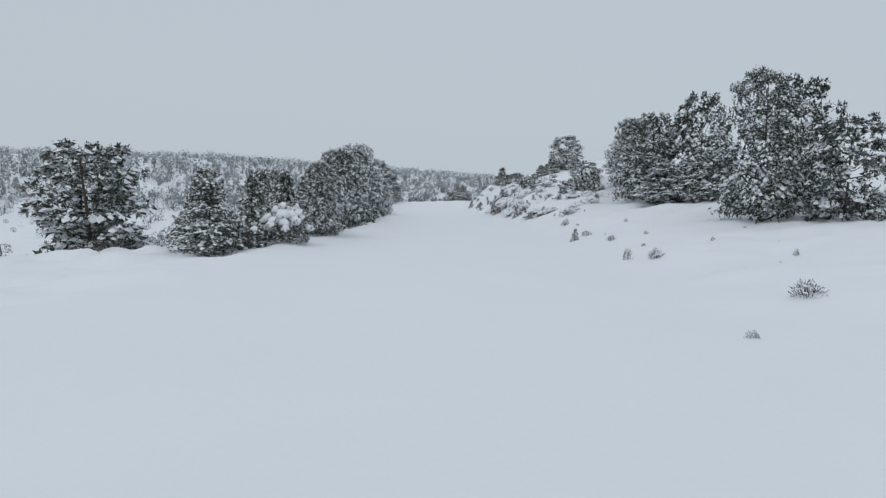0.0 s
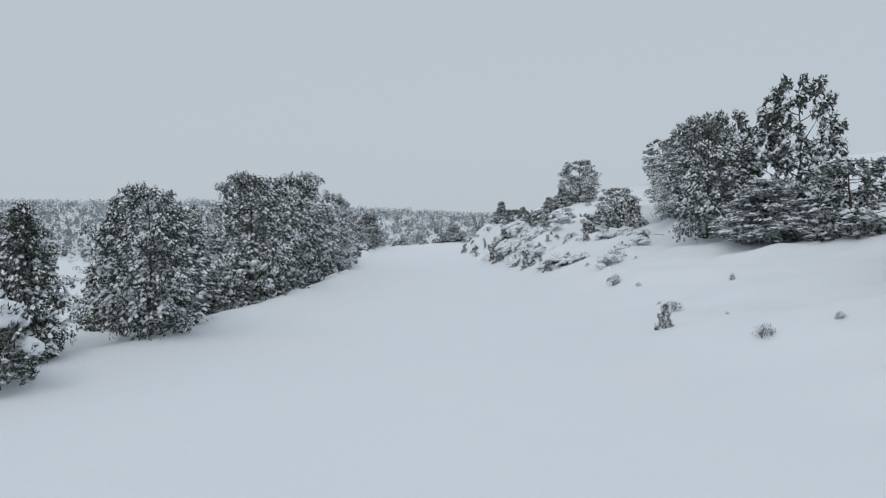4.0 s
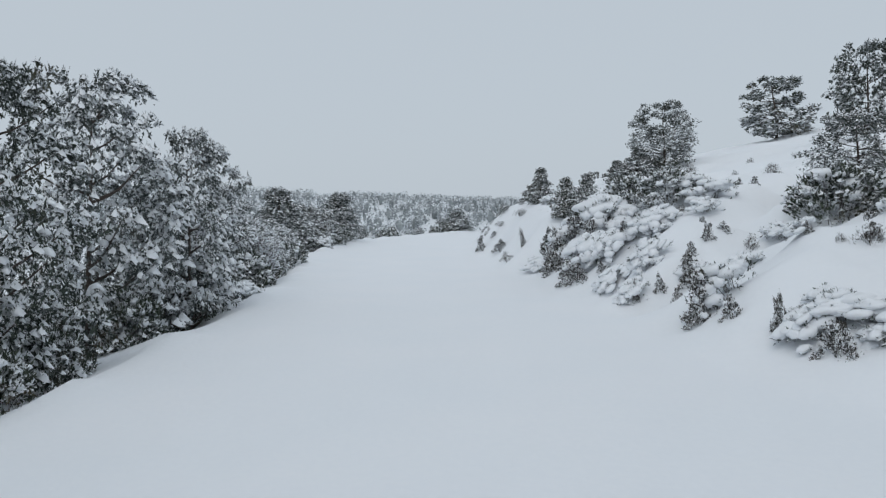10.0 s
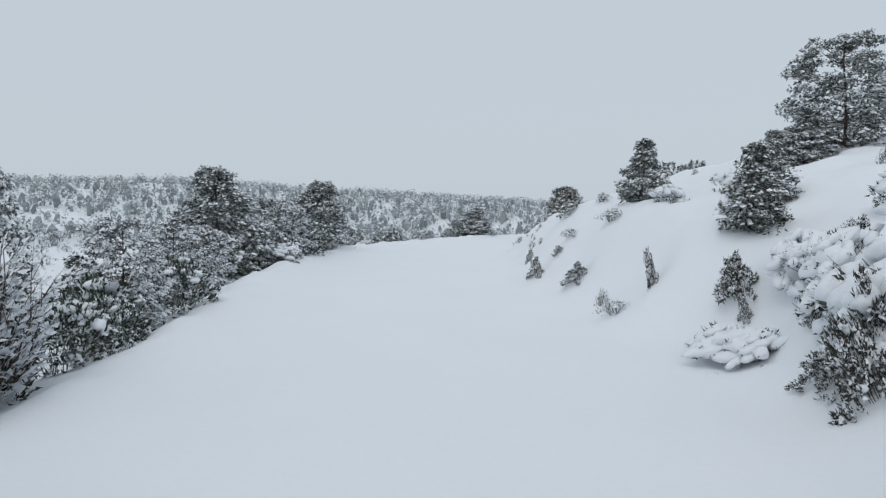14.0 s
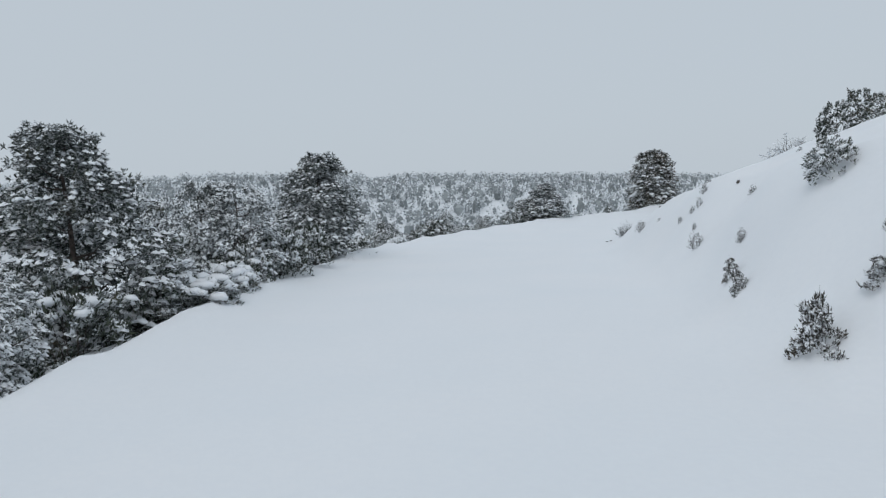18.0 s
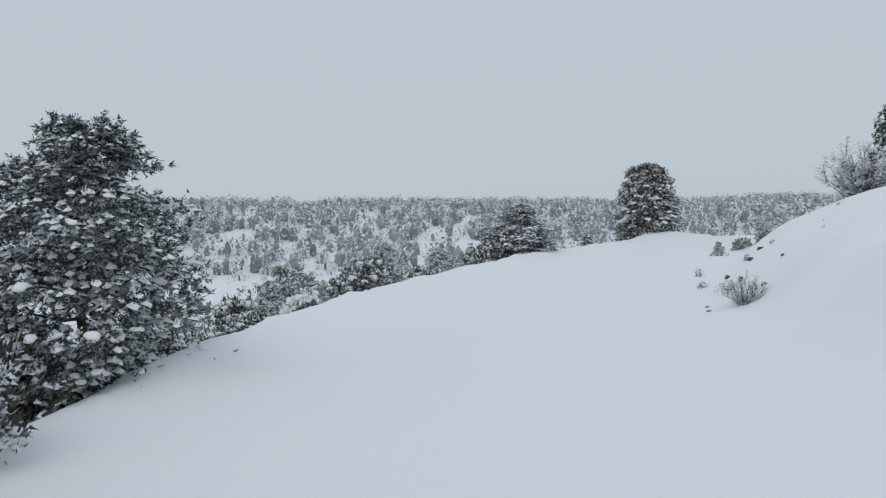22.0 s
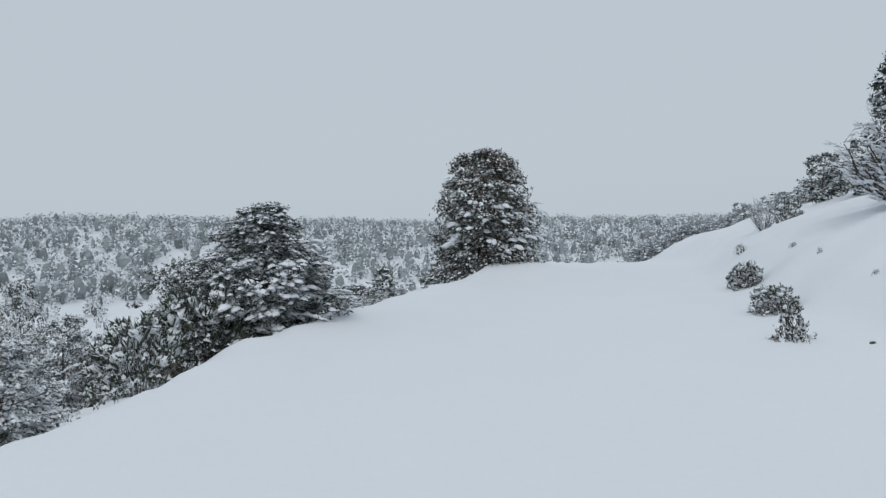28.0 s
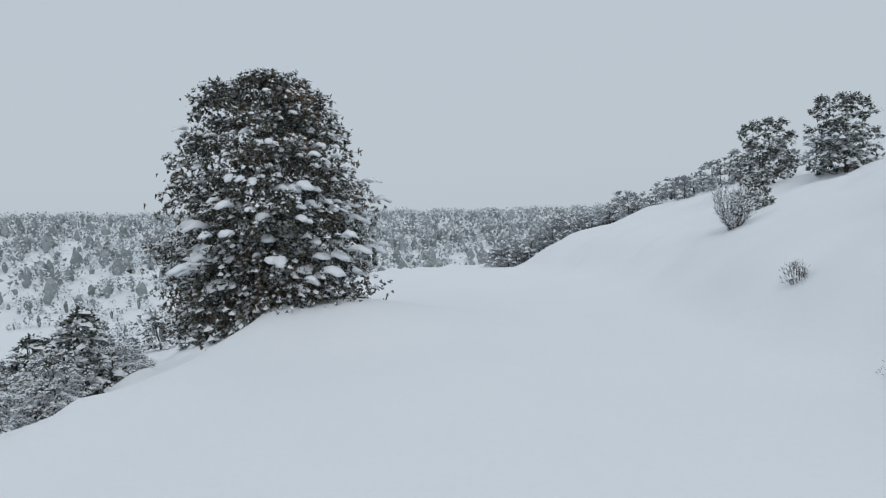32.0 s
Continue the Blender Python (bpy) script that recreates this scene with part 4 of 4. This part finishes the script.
# ---- the woods of the valley and the far rim ----
def woods(name, leaf, count, seed, inner, outer, label, blades, dabs, size, small, big, few, sides, open_to, heart):
    """Many small round-headed trees in one mesh: solid hearts, dark sprigs and the snow on them."""
    rng = np.random.RandomState(seed)
    r = np.sqrt(rng.uniform(inner ** 2, outer ** 2, count * 12))
    az = np.radians(rng.uniform(-85, 115, count * 12))
    x, y = -r * np.sin(az), 70 + r * np.cos(az)
    dense = 0.62 + 0.55 * lattice(x, y, 26, seed + 5) + 0.45 * lattice(x, y, 8, seed + 6)
    keep = rng.uniform(size=len(x)) < dense * (0.22 + 0.7 * np.clip((r - open_to) / 45, 0, 1)) + np.clip((r - 165) / 60, 0, 0.25) + np.clip((r - 240) / 110, 0, 0.4)
    d = across(x, y)[0]
    keep &= (d < -20) | (d > 45)
    x, y = x[keep][:count], y[keep][:count]
    z = height(x, y)
    tall = small + (big - small) * rng.uniform(size=len(x)) ** few * (1 - 0.4 * np.clip((np.hypot(x, y - 70) - 290) / 80, 0, 1))
    girth = rng.uniform(0.5, 0.9, len(x))
    crown = lambda k: np.sqrt(np.clip(1 - (np.abs(k - 0.4) / 0.64) ** 2.4, 0.02, 1))
    k = np.array([0.0, 0.3, 0.66, 0.93])
    th = np.linspace(0, 2 * math.pi, sides, endpoint=False)
    rad = (crown(k) * heart * np.array([0.5, 0.68, 0.62, 0.36]))[None, :, None] * (girth * tall)[:, None, None] * rng.uniform(0.55, 1.15, (len(x), 4, sides))
    v = np.stack([x[:, None, None] + rad * np.cos(th), y[:, None, None] + rad * np.sin(th), z[:, None, None] + tall[:, None, None] * (k[:, None] * 0.8 + rng.uniform(-0.06, 0.06, (len(x), 4, sides)))], -1)
    q = np.arange(4 * sides).reshape(4, sides)
    m = np.roll(q, -1, 1)
    f = np.concatenate([np.stack([q[:-1], m[:-1], m[1:]], -1).reshape(-1, 3), np.stack([q[:-1], m[1:], q[1:]], -1).reshape(-1, 3), [[q[-1, 0], q[-1, i], q[-1, i + 1]] for i in range(1, sides - 1)]])
    pieces = [(v.reshape(-1, 3), (f[None] + (np.arange(len(x)) * 4 * sides)[:, None, None]).reshape(-1, 3))]
    for n, wide, steep in ((blades, 0.42, 0.45), (dabs, 0.6, 0.12)):
        idx = np.repeat(np.arange(len(x)), n)
        k = rng.beta(1.3, 1.2, len(idx))
        th = rng.uniform(0, 6.283, len(idx))
        rad = np.sqrt(rng.uniform(0.35, 1.25, len(idx))) * girth[idx] * crown(k)
        off = np.stack([rad * np.cos(th), rad * np.sin(th), 0.04 + 0.93 * k], 1) * tall[idx, None]
        at = np.stack([x[idx], y[idx], z[idx]], 1) + off
        way = np.stack([np.cos(th), np.sin(th), steep * rng.uniform(0.2, 1.2, len(idx))], 1) + rng.normal(size=off.shape) * 0.4
        ln = tall[idx] * size * rng.uniform(0.6, 1.3, len(idx))
        pieces.append(sprigs(rng, at, way, ln, ln * wide))
    v, f = joined(pieces)
    slots = np.r_[np.zeros(len(pieces[0][1]) + len(pieces[1][1]), int), np.ones(len(pieces[2][1]), int)]
    return tagged(new(name, mesh_from(name, v, f, [leaf, SNOW], slots, smooth=False)), label, "woods", kind="stuff")


# valley trees carry a weaker painted haze than the rim
woods("valley_woods", VALLEY_HAZE, 1700, 5, 42, 215, "scattered snowy junipers over the white valley floor, their foliage paled for haze", 95, 70, 0.15, 0.3, 3.4, 3.4, 6, 150, 0.28)
# haze towards the rim comes from the pale foliage colour
woods("far_woods", FAR_HAZE, 9500, 6, 192, 410, "distant snow-covered woodland up to the mesa rim, its foliage paled for haze", 26, 18, 0.17, 1.6, 6.4, 1.7, 5, 165, 0.58)
